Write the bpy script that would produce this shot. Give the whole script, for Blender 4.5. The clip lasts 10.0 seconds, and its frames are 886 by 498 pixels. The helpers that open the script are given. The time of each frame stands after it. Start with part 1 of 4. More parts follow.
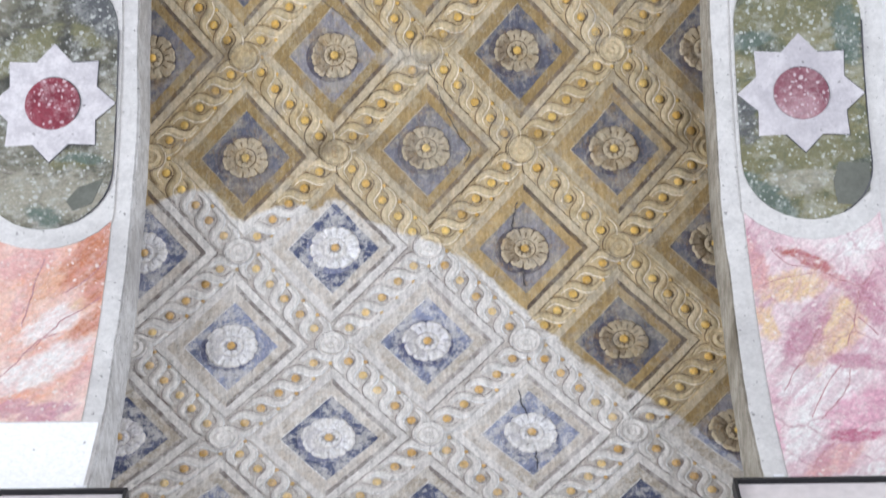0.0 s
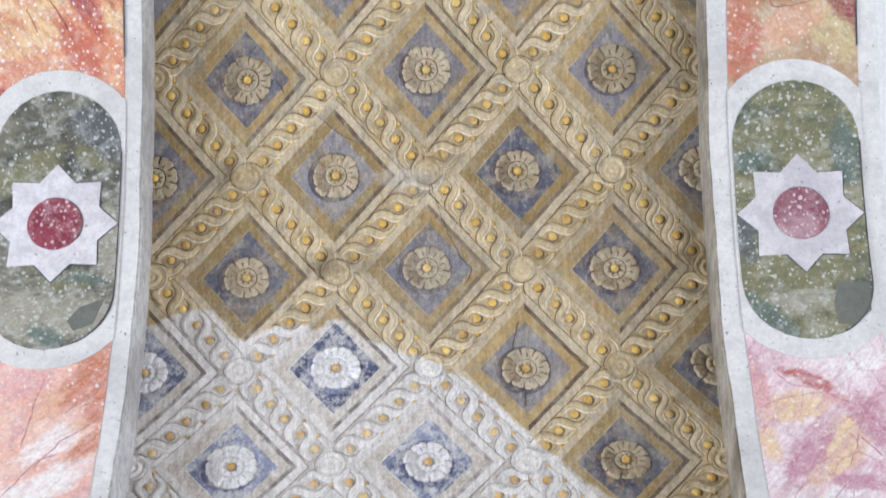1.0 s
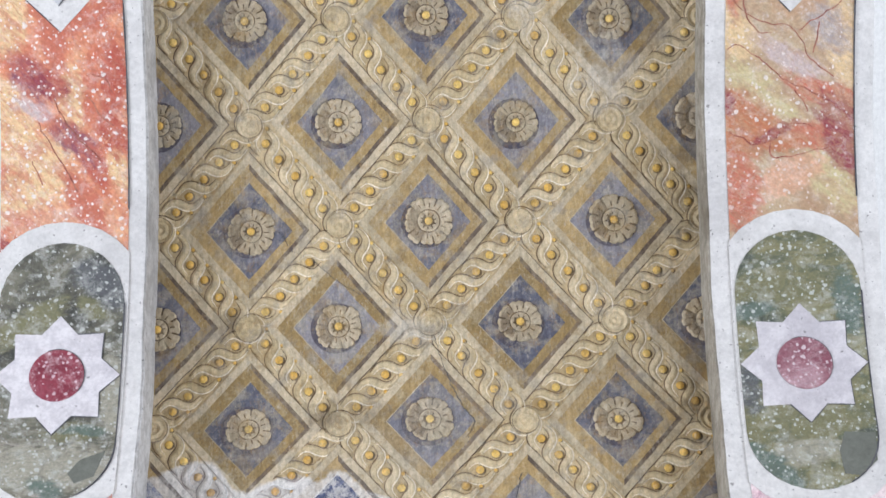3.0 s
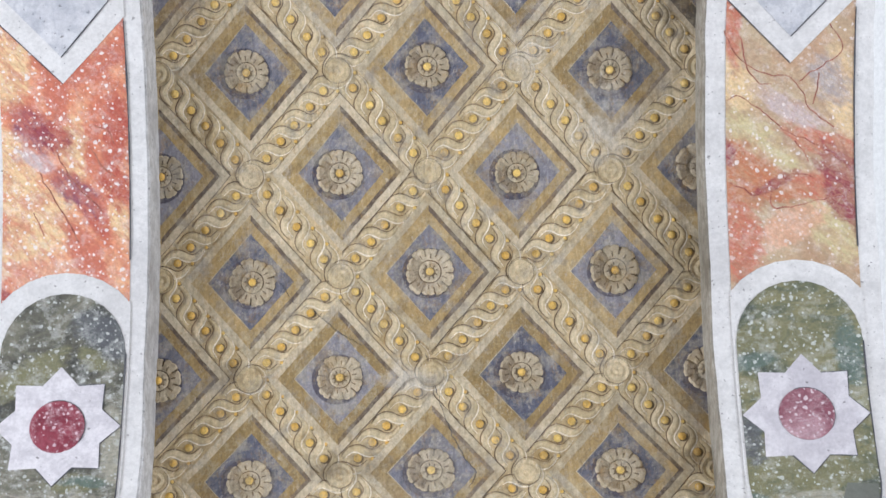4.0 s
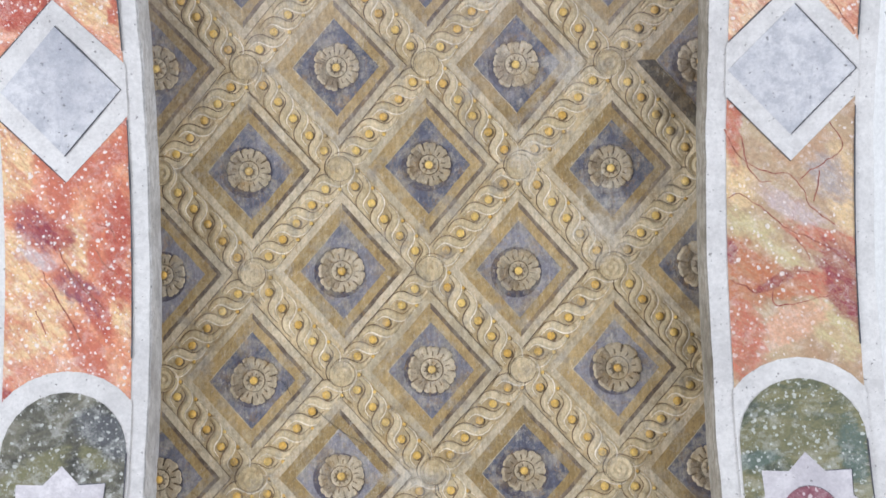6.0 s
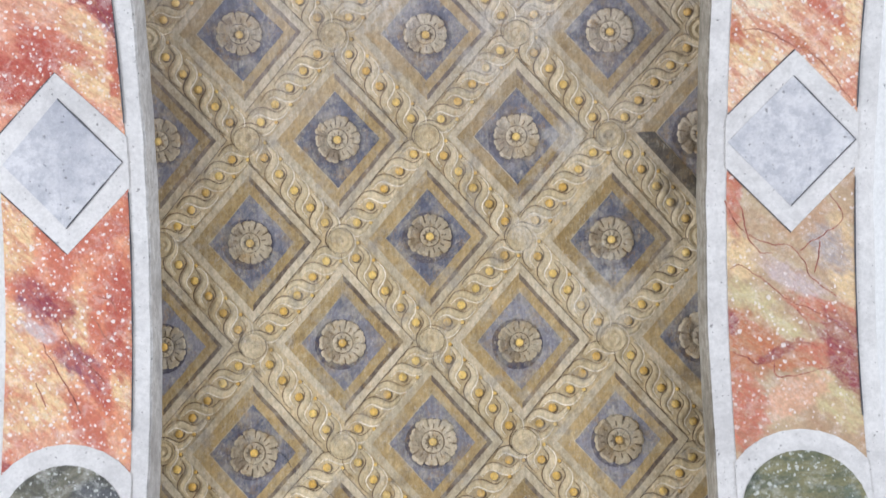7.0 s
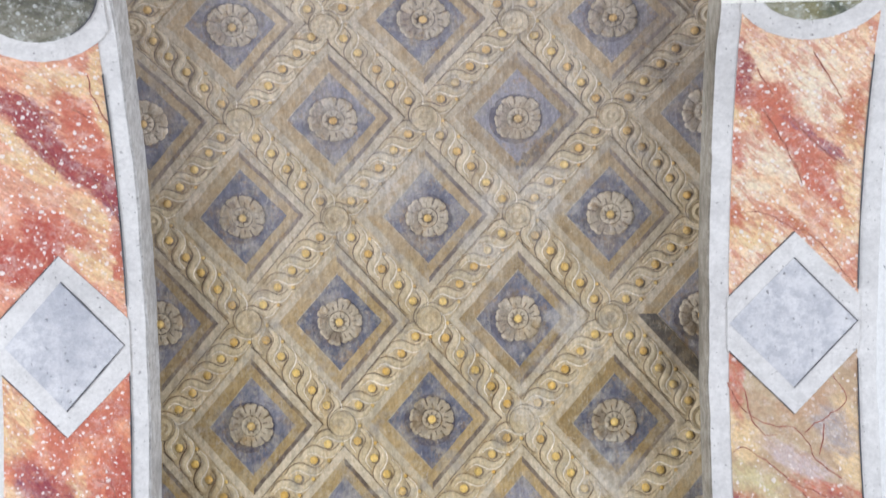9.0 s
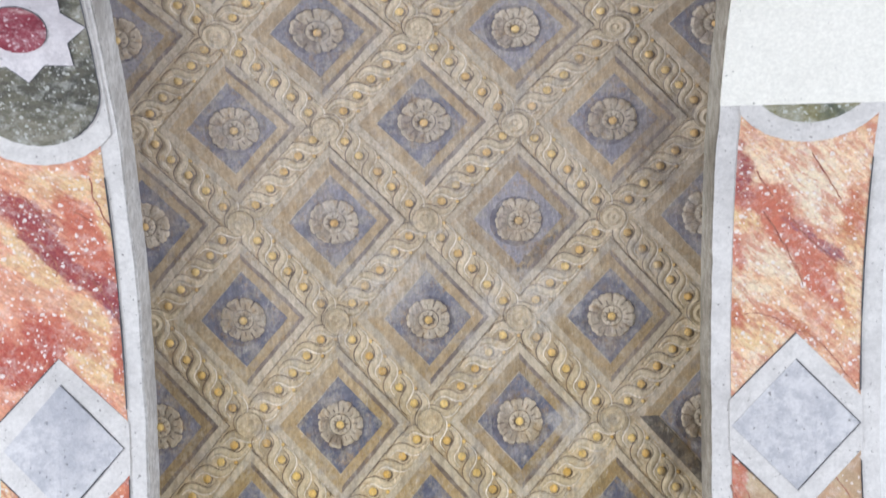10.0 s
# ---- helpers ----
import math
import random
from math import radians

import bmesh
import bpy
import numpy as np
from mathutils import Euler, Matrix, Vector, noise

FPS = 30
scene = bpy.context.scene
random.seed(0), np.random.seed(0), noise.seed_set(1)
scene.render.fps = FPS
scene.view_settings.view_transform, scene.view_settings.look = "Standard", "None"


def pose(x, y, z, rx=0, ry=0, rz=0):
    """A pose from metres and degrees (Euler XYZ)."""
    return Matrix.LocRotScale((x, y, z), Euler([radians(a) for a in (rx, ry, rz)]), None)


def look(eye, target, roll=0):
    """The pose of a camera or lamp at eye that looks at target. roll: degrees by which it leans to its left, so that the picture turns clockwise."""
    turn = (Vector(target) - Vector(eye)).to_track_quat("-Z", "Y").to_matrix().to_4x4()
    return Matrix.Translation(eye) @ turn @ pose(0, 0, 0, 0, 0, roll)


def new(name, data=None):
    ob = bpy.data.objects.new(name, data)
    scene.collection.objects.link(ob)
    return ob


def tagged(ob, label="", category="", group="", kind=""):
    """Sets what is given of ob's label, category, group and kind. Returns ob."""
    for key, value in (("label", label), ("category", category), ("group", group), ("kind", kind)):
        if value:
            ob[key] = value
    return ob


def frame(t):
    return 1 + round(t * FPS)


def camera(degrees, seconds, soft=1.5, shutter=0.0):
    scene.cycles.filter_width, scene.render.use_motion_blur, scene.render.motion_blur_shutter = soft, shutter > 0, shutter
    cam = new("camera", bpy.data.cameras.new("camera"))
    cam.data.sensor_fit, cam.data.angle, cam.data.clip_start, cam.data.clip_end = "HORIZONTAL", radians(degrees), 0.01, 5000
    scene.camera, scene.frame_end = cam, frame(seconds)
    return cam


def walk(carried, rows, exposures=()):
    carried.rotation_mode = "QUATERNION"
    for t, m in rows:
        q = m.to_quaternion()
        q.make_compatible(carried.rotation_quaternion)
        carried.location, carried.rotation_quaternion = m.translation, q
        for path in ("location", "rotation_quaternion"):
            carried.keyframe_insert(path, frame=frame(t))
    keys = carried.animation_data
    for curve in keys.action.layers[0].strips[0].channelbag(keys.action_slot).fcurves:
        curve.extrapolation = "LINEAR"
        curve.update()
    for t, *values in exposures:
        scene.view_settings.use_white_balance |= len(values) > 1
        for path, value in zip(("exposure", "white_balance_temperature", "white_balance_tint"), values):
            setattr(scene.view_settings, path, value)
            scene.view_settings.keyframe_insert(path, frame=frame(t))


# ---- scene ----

# The camera stands under a painted arch and tilts up over its soffit.
cam = camera(28.39, 10.0, soft=1.5, shutter=0.5)
EYE = 1.6
ROWS = [
    (0.0, 151.899, -0.110, 0.923),
    (0.5, 153.927, -0.121, 0.941),
    (1.0, 155.817, -0.128, 0.956),
    (1.5, 157.283, -0.137, 0.997),
    (2.0, 158.722, -0.137, 1.061),
    (2.5, 159.800, -0.143, 1.102),
    (4.0, 162.398, -0.181, 1.177),
    (4.5, 163.113, -0.199, 1.200),
    (5.0, 163.901, -0.217, 1.213),
    (6.5, 166.668, -0.226, 1.298),
    (7.0, 167.941, -0.234, 1.336),
    (7.5, 169.224, -0.235, 1.372),
    (8.0, 170.713, -0.252, 1.399),
    (8.5, 172.219, -0.265, 1.424),
    (9.0, 173.897, -0.281, 1.458),
    (9.5, 175.472, -0.288, 1.515),
    (10.0, 177.233, -0.307, 1.567),
]
walk(cam, [(t, pose(0, 0, EYE, rx, ry, rz)) for t, rx, ry, rz in ROWS])

# ---- plan, in metres ----
R = 1.777            # radius of the coffered soffit
RB = 1.607           # radius of the two bands, which stand 17 cm proud of it
YC, ZC = 0.776, EYE + 3.223   # the arch's axis, which runs along x
H, S = 0.2603, 0.2971         # half diagonals of the coffer lattice, across and along the arch
W3, CROWN_ROW = -0.0823, 7.862
ROW_DEG = math.degrees(S / R)
SL, SR = -0.872, 0.698        # edges of the soffit
BL, BR = -1.330, 1.166        # outer edges of the bands
LEFT_MID, RIGHT_MID, PANEL = -1.100, 0.932, 0.179
ROOM, TOP = 5.5, 7.4          # reach of the rooms at both ends, their height

# ---- light ----
world = bpy.data.worlds.new("sky")
scene.world = world
world.use_nodes = True
wn = world.node_tree
sky = wn.nodes.new("ShaderNodeTexSky")
sky.sky_type, sky.sun_disc, sky.sun_elevation, sky.sun_rotation = "NISHITA", False, radians(40), radians(200)
wn.links.new(sky.outputs[0], wn.nodes["Background"].inputs[0])
wn.nodes["Background"].inputs[1].default_value = 0.12
scene.view_settings.exposure = 0.0


def added_light(name, x, y, z, wide, high, power, toward, colour=(0.815, 0.885, 1.0)):
    lamp = bpy.data.lights.new(name, "AREA")
    lamp.shape, lamp.size, lamp.size_y, lamp.energy, lamp.color = "RECTANGLE", wide, high, power, colour
    ob = new(name, lamp)
    ob.matrix_world = look((x, y, z), toward)
    return ob


WIN = YC - 0.45       # middle of the two window openings, unseen and added for light
# area lamps added out of view at both ends to light the arch
added_light("added_daylight", ROOM - 0.1, WIN, 2.9, 3.0, 3.4, 362, (0, YC, 3.2))
added_light("added_daylight", -ROOM + 0.1, WIN, 2.9, 3.0, 3.4, 428, (0, YC, 3.2))


# ---- materials ----
def lin(r, g, b, k=1.0):
    def one(v):
        v /= 255
        return v / 12.92 if v <= 0.04045 else ((v + 0.055) / 1.055) ** 2.4
    r, g, b = one(r), one(g), one(b)
    grey = 0.12 * (0.3 * r + 0.6 * g + 0.1 * b)
    return (min((0.88 * r + grey) * k, 0.9), min((0.88 * g + grey) * k, 0.9), min((0.88 * b + grey) * k, 0.9), 1.0)


class Nodes:
    """A short hand for wiring a material."""

    def __init__(self, name):
        self.mat = bpy.data.materials.new(name)
        self.mat.use_nodes = True
        self.t = self.mat.node_tree
        self.bsdf = self.t.nodes["Principled BSDF"]
        self.surface = self.t.nodes.new("ShaderNodeGroup")
        self.surface.node_tree = SURFACE
        self.uv, self.clean = self.surface.outputs["Place"], self.surface.outputs["Clean"]
        self.grime, self.bloom = self.surface.outputs["Grime"], self.surface.outputs["Bloom"]

    def put(self, sock, v):
        if hasattr(v, "is_linked"):
            self.t.links.new(v, sock)
        else:
            sock.default_value = v

    def math(self, op, a, b=0.0, c=0.0, clamp=False):
        n = self.t.nodes.new("ShaderNodeMath")
        n.operation, n.use_clamp = op, clamp
        for s, v in zip(n.inputs, (a, b, c)):
            self.put(s, v)
        return n.outputs[0]

    def ramp(self, v, lo, hi):
        n = self.t.nodes.new("ShaderNodeMapRange")
        n.interpolation_type = "SMOOTHSTEP"
        self.put(n.inputs["Value"], v)
        n.inputs["From Min"].default_value, n.inputs["From Max"].default_value = lo, hi
        return n.outputs["Result"]

    def mix(self, f, a, b, kind="MIX"):
        n = self.t.nodes.new("ShaderNodeMix")
        n.data_type, n.blend_type = "RGBA", kind
        self.put(n.inputs[0], f), self.put(n.inputs[6], a), self.put(n.inputs[7], b)
        return n.outputs[2]

    def place(self, scale=(1, 1, 1), turn=0.0, shift=(0, 0, 0), of=None):
        spin = self.t.nodes.new("ShaderNodeMapping")
        self.put(spin.inputs["Vector"], of or self.uv)
        spin.inputs["Rotation"].default_value = (0, 0, radians(-turn))
        n = self.t.nodes.new("ShaderNodeMapping")
        self.t.links.new(spin.outputs[0], n.inputs["Vector"])
        n.inputs["Scale"].default_value, n.inputs["Location"].default_value = scale, shift
        return n.outputs[0]

    def noise(self, scale, detail=4.0, rough=0.55, warp=0.0, at=None):
        n = self.t.nodes.new("ShaderNodeTexNoise")
        self.put(n.inputs["Vector"], at or self.uv)
        n.inputs["Scale"].default_value, n.inputs["Detail"].default_value = scale, detail
        n.inputs["Roughness"].default_value, n.inputs["Distortion"].default_value = rough, warp
        return n.outputs[0]

    def dots(self, scale, size, share, at=None):
        """Flecks: a share of the cells of a Voronoi carries one, of uneven size."""
        n = self.t.nodes.new("ShaderNodeTexVoronoi")
        n.inputs["Scale"].default_value = scale
        self.put(n.inputs["Vector"], at or self.uv)
        sep = self.t.nodes.new("ShaderNodeSeparateColor")
        self.t.links.new(n.outputs["Color"], sep.inputs[0])
        reach = self.math("MULTIPLY_ADD", sep.outputs[1], size * 0.7, size * 0.5)
        near = self.math("SUBTRACT", reach, n.outputs["Distance"])
        return self.math("MULTIPLY", self.ramp(near, 0.0, size * 0.35), self.math("LESS_THAN", sep.outputs[0], share))

    def warped(self, at, amount, scale):
        """The coordinates at, pushed about by a noise."""
        n = self.t.nodes.new("ShaderNodeTexNoise")
        self.put(n.inputs["Vector"], at)
        n.inputs["Scale"].default_value, n.inputs["Detail"].default_value = scale, 4.0
        shift, add = self.t.nodes.new("ShaderNodeVectorMath"), self.t.nodes.new("ShaderNodeVectorMath")
        shift.operation, add.operation = "MULTIPLY_ADD", "ADD"
        self.t.links.new(n.outputs["Color"], shift.inputs[0])
        shift.inputs[1].default_value, shift.inputs[2].default_value = (amount,) * 3, (-amount / 2,) * 3
        self.put(add.inputs[0], at)
        self.t.links.new(shift.outputs[0], add.inputs[1])
        return add.outputs[0]

    def cells(self, scale, at, edge=False):
        n = self.t.nodes.new("ShaderNodeTexVoronoi")
        n.feature = "DISTANCE_TO_EDGE" if edge else "F1"
        n.inputs["Scale"].default_value = scale
        self.put(n.inputs["Vector"], at)
        if edge:
            return n.outputs["Distance"]
        sep = self.t.nodes.new("ShaderNodeSeparateColor")
        self.t.links.new(n.outputs["Color"], sep.inputs[0])
        return sep.outputs[0]

    def random(self):
        return self.t.nodes.new("ShaderNodeObjectInfo").outputs["Random"]

    def done(self, colour, rough=0.85, bump=None, depth=0.002, strength=0.4, spec=0.25):
        self.put(self.bsdf.inputs["Base Color"], colour)
        self.put(self.bsdf.inputs["Roughness"], rough)
        self.bsdf.inputs["Specular IOR Level"].default_value = spec
        if bump is not None:
            n = self.t.nodes.new("ShaderNodeBump")
            n.inputs["Strength"].default_value, n.inputs["Distance"].default_value = strength, depth
            self.t.links.new(bump, n.inputs["Height"])
            self.t.links.new(n.outputs[0], self.bsdf.inputs["Normal"])
        return self.mat


def surface_group():
    """Where a point lies on the unrolled arch (x, arc length, relief), and whether it belongs to the cleaned stretch of the fresco."""
    g = bpy.data.node_groups.new("arch surface", "ShaderNodeTree")
    for nm, kind in (("Place", "NodeSocketVector"), ("Clean", "NodeSocketFloat"), ("Grime", "NodeSocketFloat"), ("Bloom", "NodeSocketFloat")):
        g.interface.new_socket(nm, in_out="OUTPUT", socket_type=kind)
    ns, lk = g.nodes, g.links

    def calc(op, a, b=0.0, c=0.0):
        n = ns.new("ShaderNodeMath")
        n.operation = op
        for s, v in zip(n.inputs, (a, b, c)):
            if hasattr(v, "is_linked"):
                lk.new(v, s)
            else:
                s.default_value = v
        return n.outputs[0]

    sep = ns.new("ShaderNodeSeparateXYZ")
    lk.new(ns.new("ShaderNodeNewGeometry").outputs["Position"], sep.inputs[0])
    x, y, z = sep.outputs
    angle = calc("ARCTAN2", calc("SUBTRACT", YC, y), calc("SUBTRACT", z, ZC))
    join = ns.new("ShaderNodeCombineXYZ")
    lk.new(x, join.inputs[0])
    lk.new(calc("MULTIPLY", angle, R), join.inputs[1])
    dy, dz = calc("SUBTRACT", y, YC), calc("SUBTRACT", z, ZC)
    lk.new(calc("SQRT", calc("ADD", calc("MULTIPLY", dy, dy), calc("MULTIPLY", dz, dz))), join.inputs[2])
    # the cleaning stopped along an uneven line that falls towards +x
    curve = ns.new("ShaderNodeFloatCurve")
    pts = curve.mapping.curves[0].points
    line = [(-0.86, -51.4), (-0.73, -49.8), (-0.67, -50.7), (-0.60, -53.1), (-0.55, -52.2), (-0.46, -51.4), (-0.39, -52.0), (-0.346, -51.2),
            (-0.27, -52.8), (-0.08, -55.4), (0.056, -58.3), (0.16, -62.0), (0.36, -68.5), (0.55, -73.4), (0.71, -79.3)]
    place = [((w + 0.88) / 1.6, (a + 85) / 40) for w, a in line]
    pts[0].location, pts[1].location = (0.0, place[0][1]), (1.0, place[-1][1] - 0.01)
    for q in place:
        pts.new(*q)
    curve.mapping.update()
    lk.new(calc("DIVIDE", calc("ADD", x, 0.88), 1.6), curve.inputs["Value"])
    edge = calc("MULTIPLY_ADD", curve.outputs[0], 40.0, -85.0)
    rag = ns.new("ShaderNodeTexNoise")
    rag.inputs["Scale"].default_value, rag.inputs["Detail"].default_value, rag.inputs["Roughness"].default_value = 14.0, 8.0, 0.65
    lk.new(join.outputs[0], rag.inputs["Vector"])
    gap = calc("SUBTRACT", edge, calc("MULTIPLY", angle, 180 / math.pi))
    gap = calc("ADD", gap, calc("MULTIPLY_ADD", rag.outputs[0], 2.0, -1.0))
    soft = ns.new("ShaderNodeMapRange")
    soft.inputs["From Min"].default_value, soft.inputs["From Max"].default_value = -0.15, 0.25
    lk.new(gap, soft.inputs["Value"])
    out = ns.new("NodeGroupOutput")
    lk.new(join.outputs[0], out.inputs[0])
    lk.new(soft.outputs[0], out.inputs[1])
    # damp has left dark grime in some places and a pale bloom in others: (x, arc, half width, half height)
    arc = calc("MULTIPLY", angle, R)
    blots = (((0.66, -0.06, 0.13, 0.15), (0.24, 0.53, 0.05, 0.06), (0.56, 0.88, 0.18, 0.26), (0.65, -1.36, 0.08, 0.25), (-0.66, -1.13, 0.06, 0.06),
              (0.66, -0.75, 0.06, 0.30), (-0.36, -1.42, 0.22, 0.06)),
             ((0.31, 0.0, 0.13, 0.13), (0.42, -0.43, 0.14, 0.16), (0.20, -0.23, 0.08, 0.10), (-0.2, 0.45, 0.20, 0.15), (0.22, 0.38, 0.22, 0.13),
              (0.08, 0.24, 0.12, 0.10), (-0.15, -1.15, 0.10, 0.08)))
    for slot, group_ in zip((2, 3), blots):
        total = 0.0
        for bx, by, rx_, ry_ in group_:
            dx, dy = calc("DIVIDE", calc("SUBTRACT", x, bx), rx_), calc("DIVIDE", calc("SUBTRACT", arc, by), ry_)
            near = calc("SUBTRACT", 1.0, calc("SQRT", calc("ADD", calc("MULTIPLY", dx, dx), calc("MULTIPLY", dy, dy))))
            total = calc("MAXIMUM", total, near)
        total = calc("ADD", total, calc("MULTIPLY_ADD", rag.outputs[0], 4.0, -2.15))
        fade = ns.new("ShaderNodeMapRange")
        fade.inputs["From Min"].default_value, fade.inputs["From Max"].default_value = 0.0, 0.8
        lk.new(total, fade.inputs["Value"])
        lk.new(fade.outputs[0], out.inputs[slot])
    return g


SURFACE = surface_group()


def fresco(name, aged, aged2, clean, clean2, flake=0.5, rough=0.9):
    """Old fresco: brushed colour, losses down to the plaster, soot, bloom and grime; paler and barer where it was cleaned."""
    m = Nodes(name)
    broad, fine = m.noise(5.0, 5), m.ramp(m.noise(120.0, 4, 0.85), 0.36, 0.64)
    mottle = m.ramp(m.noise(38.0, 6, 0.75, at=m.place((1, 1.5, 1), 52, (8.0, 3.0, 0))), 0.36, 0.64)
    stroke = m.noise(16.0, 5, 0.7, at=m.place((1, 5, 1), 52))
    pick = m.math("ADD", m.math("MULTIPLY_ADD", m.random(), 0.6, -0.3), m.math("ADD", m.math("MULTIPLY", broad, 0.9), m.math("MULTIPLY_ADD", stroke, 0.9, -0.45)), clamp=True)
    old = m.mix(m.ramp(pick, 0.15, 0.8), aged, aged2)
    worn = m.ramp(m.noise(21.0, 10, 0.8), 0.47, 0.60)
    old = m.mix(m.math("MULTIPLY", worn, flake), old, lin(186, 176, 148))
    tan = m.ramp(m.noise(9.0, 9, 0.75, at=m.place(shift=(9.3, 2.7, 0))), 0.50, 0.64)
    old = m.mix(m.math("MULTIPLY", tan, 0.46), old, lin(152, 126, 76))
    pale = m.ramp(m.noise(2.1, 5, 0.6, at=m.place(shift=(3.3, 1.7, 0))), 0.55, 0.8)
    old = m.mix(m.math("MULTIPLY", m.math("MAXIMUM", m.math("MULTIPLY", pale, 0.5), m.bloom), 0.5), old, lin(204, 200, 190))
    soot = m.ramp(m.noise(1.7, 6, 0.62, at=m.place(shift=(7.1, 4.0, 0))), 0.52, 0.8)
    old = m.mix(m.math("MULTIPLY", m.math("MAXIMUM", m.math("MULTIPLY", soot, 0.5), m.grime), 0.5), old, lin(80, 66, 48))
    sep = m.t.nodes.new("ShaderNodeSeparateXYZ")
    m.t.links.new(m.uv, sep.inputs[0])
    dusty = m.math("MULTIPLY", m.ramp(m.math("ADD", sep.outputs[1], m.math("MULTIPLY_ADD", broad, 1.2, -0.6)), -0.35, 0.8), 0.24)
    old = m.mix(dusty, old, lin(184, 179, 188))
    ochre = m.ramp(m.noise(42.0, 8, 0.8, at=m.place((1, 0.7, 1), 10, (5.2, 8.1, 0))), 0.53, 0.64)
    old = m.mix(m.math("MULTIPLY", ochre, 0.38), old, lin(164, 124, 58))
    scuff = m.ramp(m.noise(64.0, 8, 0.8, at=m.place((1, 0.5, 1), -12, (6.6, 1.4, 0))), 0.56, 0.66)
    old = m.mix(m.math("MULTIPLY", scuff, 0.42), old, lin(204, 196, 182))
    new_ = m.mix(m.ramp(pick, 0.2, 0.8), clean, clean2)
    lost = m.ramp(m.noise(28.0, 10, 0.82), 0.45, 0.55)
    new_ = m.mix(m.math("MULTIPLY", lost, min(0.9, flake * 1.7)), new_, lin(224, 219, 213))
    scar = m.ramp(m.noise(34.0, 8, 0.75, at=m.place((1, 2, 1), 52, (4.0, 9.0, 0))), 0.58, 0.68)
    new_ = m.mix(m.math("MULTIPLY", scar, 0.7), new_, lin(128, 122, 118))
    new_ = m.mix(1.0, new_, (0.86, 0.858, 0.855, 1.0), "MULTIPLY")
    old = m.mix(1.0, old, (1.0, 0.98, 0.99, 1.0), "MULTIPLY")
    colour = m.mix(m.clean, old, new_)
    speck = m.ramp(m.noise(48.0, 8, 0.8, at=m.place(shift=(1.1, 5.5, 0))), 0.60, 0.72)
    colour = m.mix(m.math("MULTIPLY", speck, 0.26), colour, lin(96, 82, 62))
    brush = m.ramp(m.noise(85.0, 4, 0.7, at=m.place((1, 0.16, 1), 4, (2.0, 7.0, 0))), 0.34, 0.66)
    grain = m.math("ADD", m.math("MULTIPLY_ADD", fine, 0.24, 0.67), m.math("MULTIPLY_ADD", mottle, 0.18, m.math("MULTIPLY", brush, 0.26)))
    colour = m.mix(1.0, colour, grain, "MULTIPLY")
    return m.done(colour, rough, fine, 0.0015, 0.5)


K = 1.25
GROUND = fresco("fresco guilloche ground", lin(160, 139, 98, K), lin(186, 166, 126, K), lin(172, 161, 152, K), lin(204, 195, 188, K), 0.42)
STRAND = fresco("fresco cream strand", lin(174, 156, 117, K), lin(192, 175, 139, K), lin(206, 200, 195, K), lin(220, 215, 210, K), 0.3)
STRAND_EDGE = fresco("fresco painted shade", lin(94, 75, 53, K), lin(122, 101, 74, K), lin(132, 120, 116, K), lin(168, 158, 154, K), 0.25)
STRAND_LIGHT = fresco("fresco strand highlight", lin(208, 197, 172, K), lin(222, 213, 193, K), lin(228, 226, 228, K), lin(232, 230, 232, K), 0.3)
FILLET = fresco("fresco stone fillet", lin(160, 146, 117, K), lin(182, 167, 138, K), lin(198, 192, 188, K), lin(218, 213, 209, K), 0.4)
LIGHT_LINE = fresco("fresco pale line", lin(150, 140, 116, K), lin(174, 163, 140, K), lin(214, 212, 214, K), lin(222, 220, 222, K), 0.4)
OCHRE = fresco("fresco ochre border", lin(132, 110, 66, K), lin(163, 138, 90, K), lin(168, 156, 140, K), lin(198, 188, 178, K), 0.4)
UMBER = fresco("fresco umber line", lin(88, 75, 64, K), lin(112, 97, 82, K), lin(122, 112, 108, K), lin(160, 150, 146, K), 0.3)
BLUE = fresco("fresco blue field", lin(80, 83, 97, K), lin(122, 120, 126, K), lin(70, 78, 108, K), lin(142, 148, 174, K), 0.40)
BLUE_SHADE = fresco("fresco dark blue painted shadow", lin(66, 64, 76, K), lin(84, 80, 88, K), lin(80, 84, 116, K), lin(116, 120, 146, K), 0.35)
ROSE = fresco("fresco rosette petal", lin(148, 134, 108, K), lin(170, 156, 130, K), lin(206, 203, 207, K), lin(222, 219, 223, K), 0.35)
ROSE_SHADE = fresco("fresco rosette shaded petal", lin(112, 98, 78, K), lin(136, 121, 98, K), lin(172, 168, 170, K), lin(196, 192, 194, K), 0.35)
ROSE_LINE = fresco("fresco rosette outline", lin(80, 66, 48, K), lin(104, 88, 66, K), lin(156, 151, 157, K), lin(184, 180, 185, K), 0.5)
LOSS = fresco("dark flaked fresco", lin(74, 68, 58, K), lin(94, 86, 72, K), lin(120, 114, 112, K), lin(150, 146, 144, K), 0.3)
BEAD = fresco("fresco yellow bead", lin(196, 152, 50, K), lin(212, 178, 84, K), lin(196, 150, 70, K), lin(216, 184, 118, K), 0.14, 0.6)


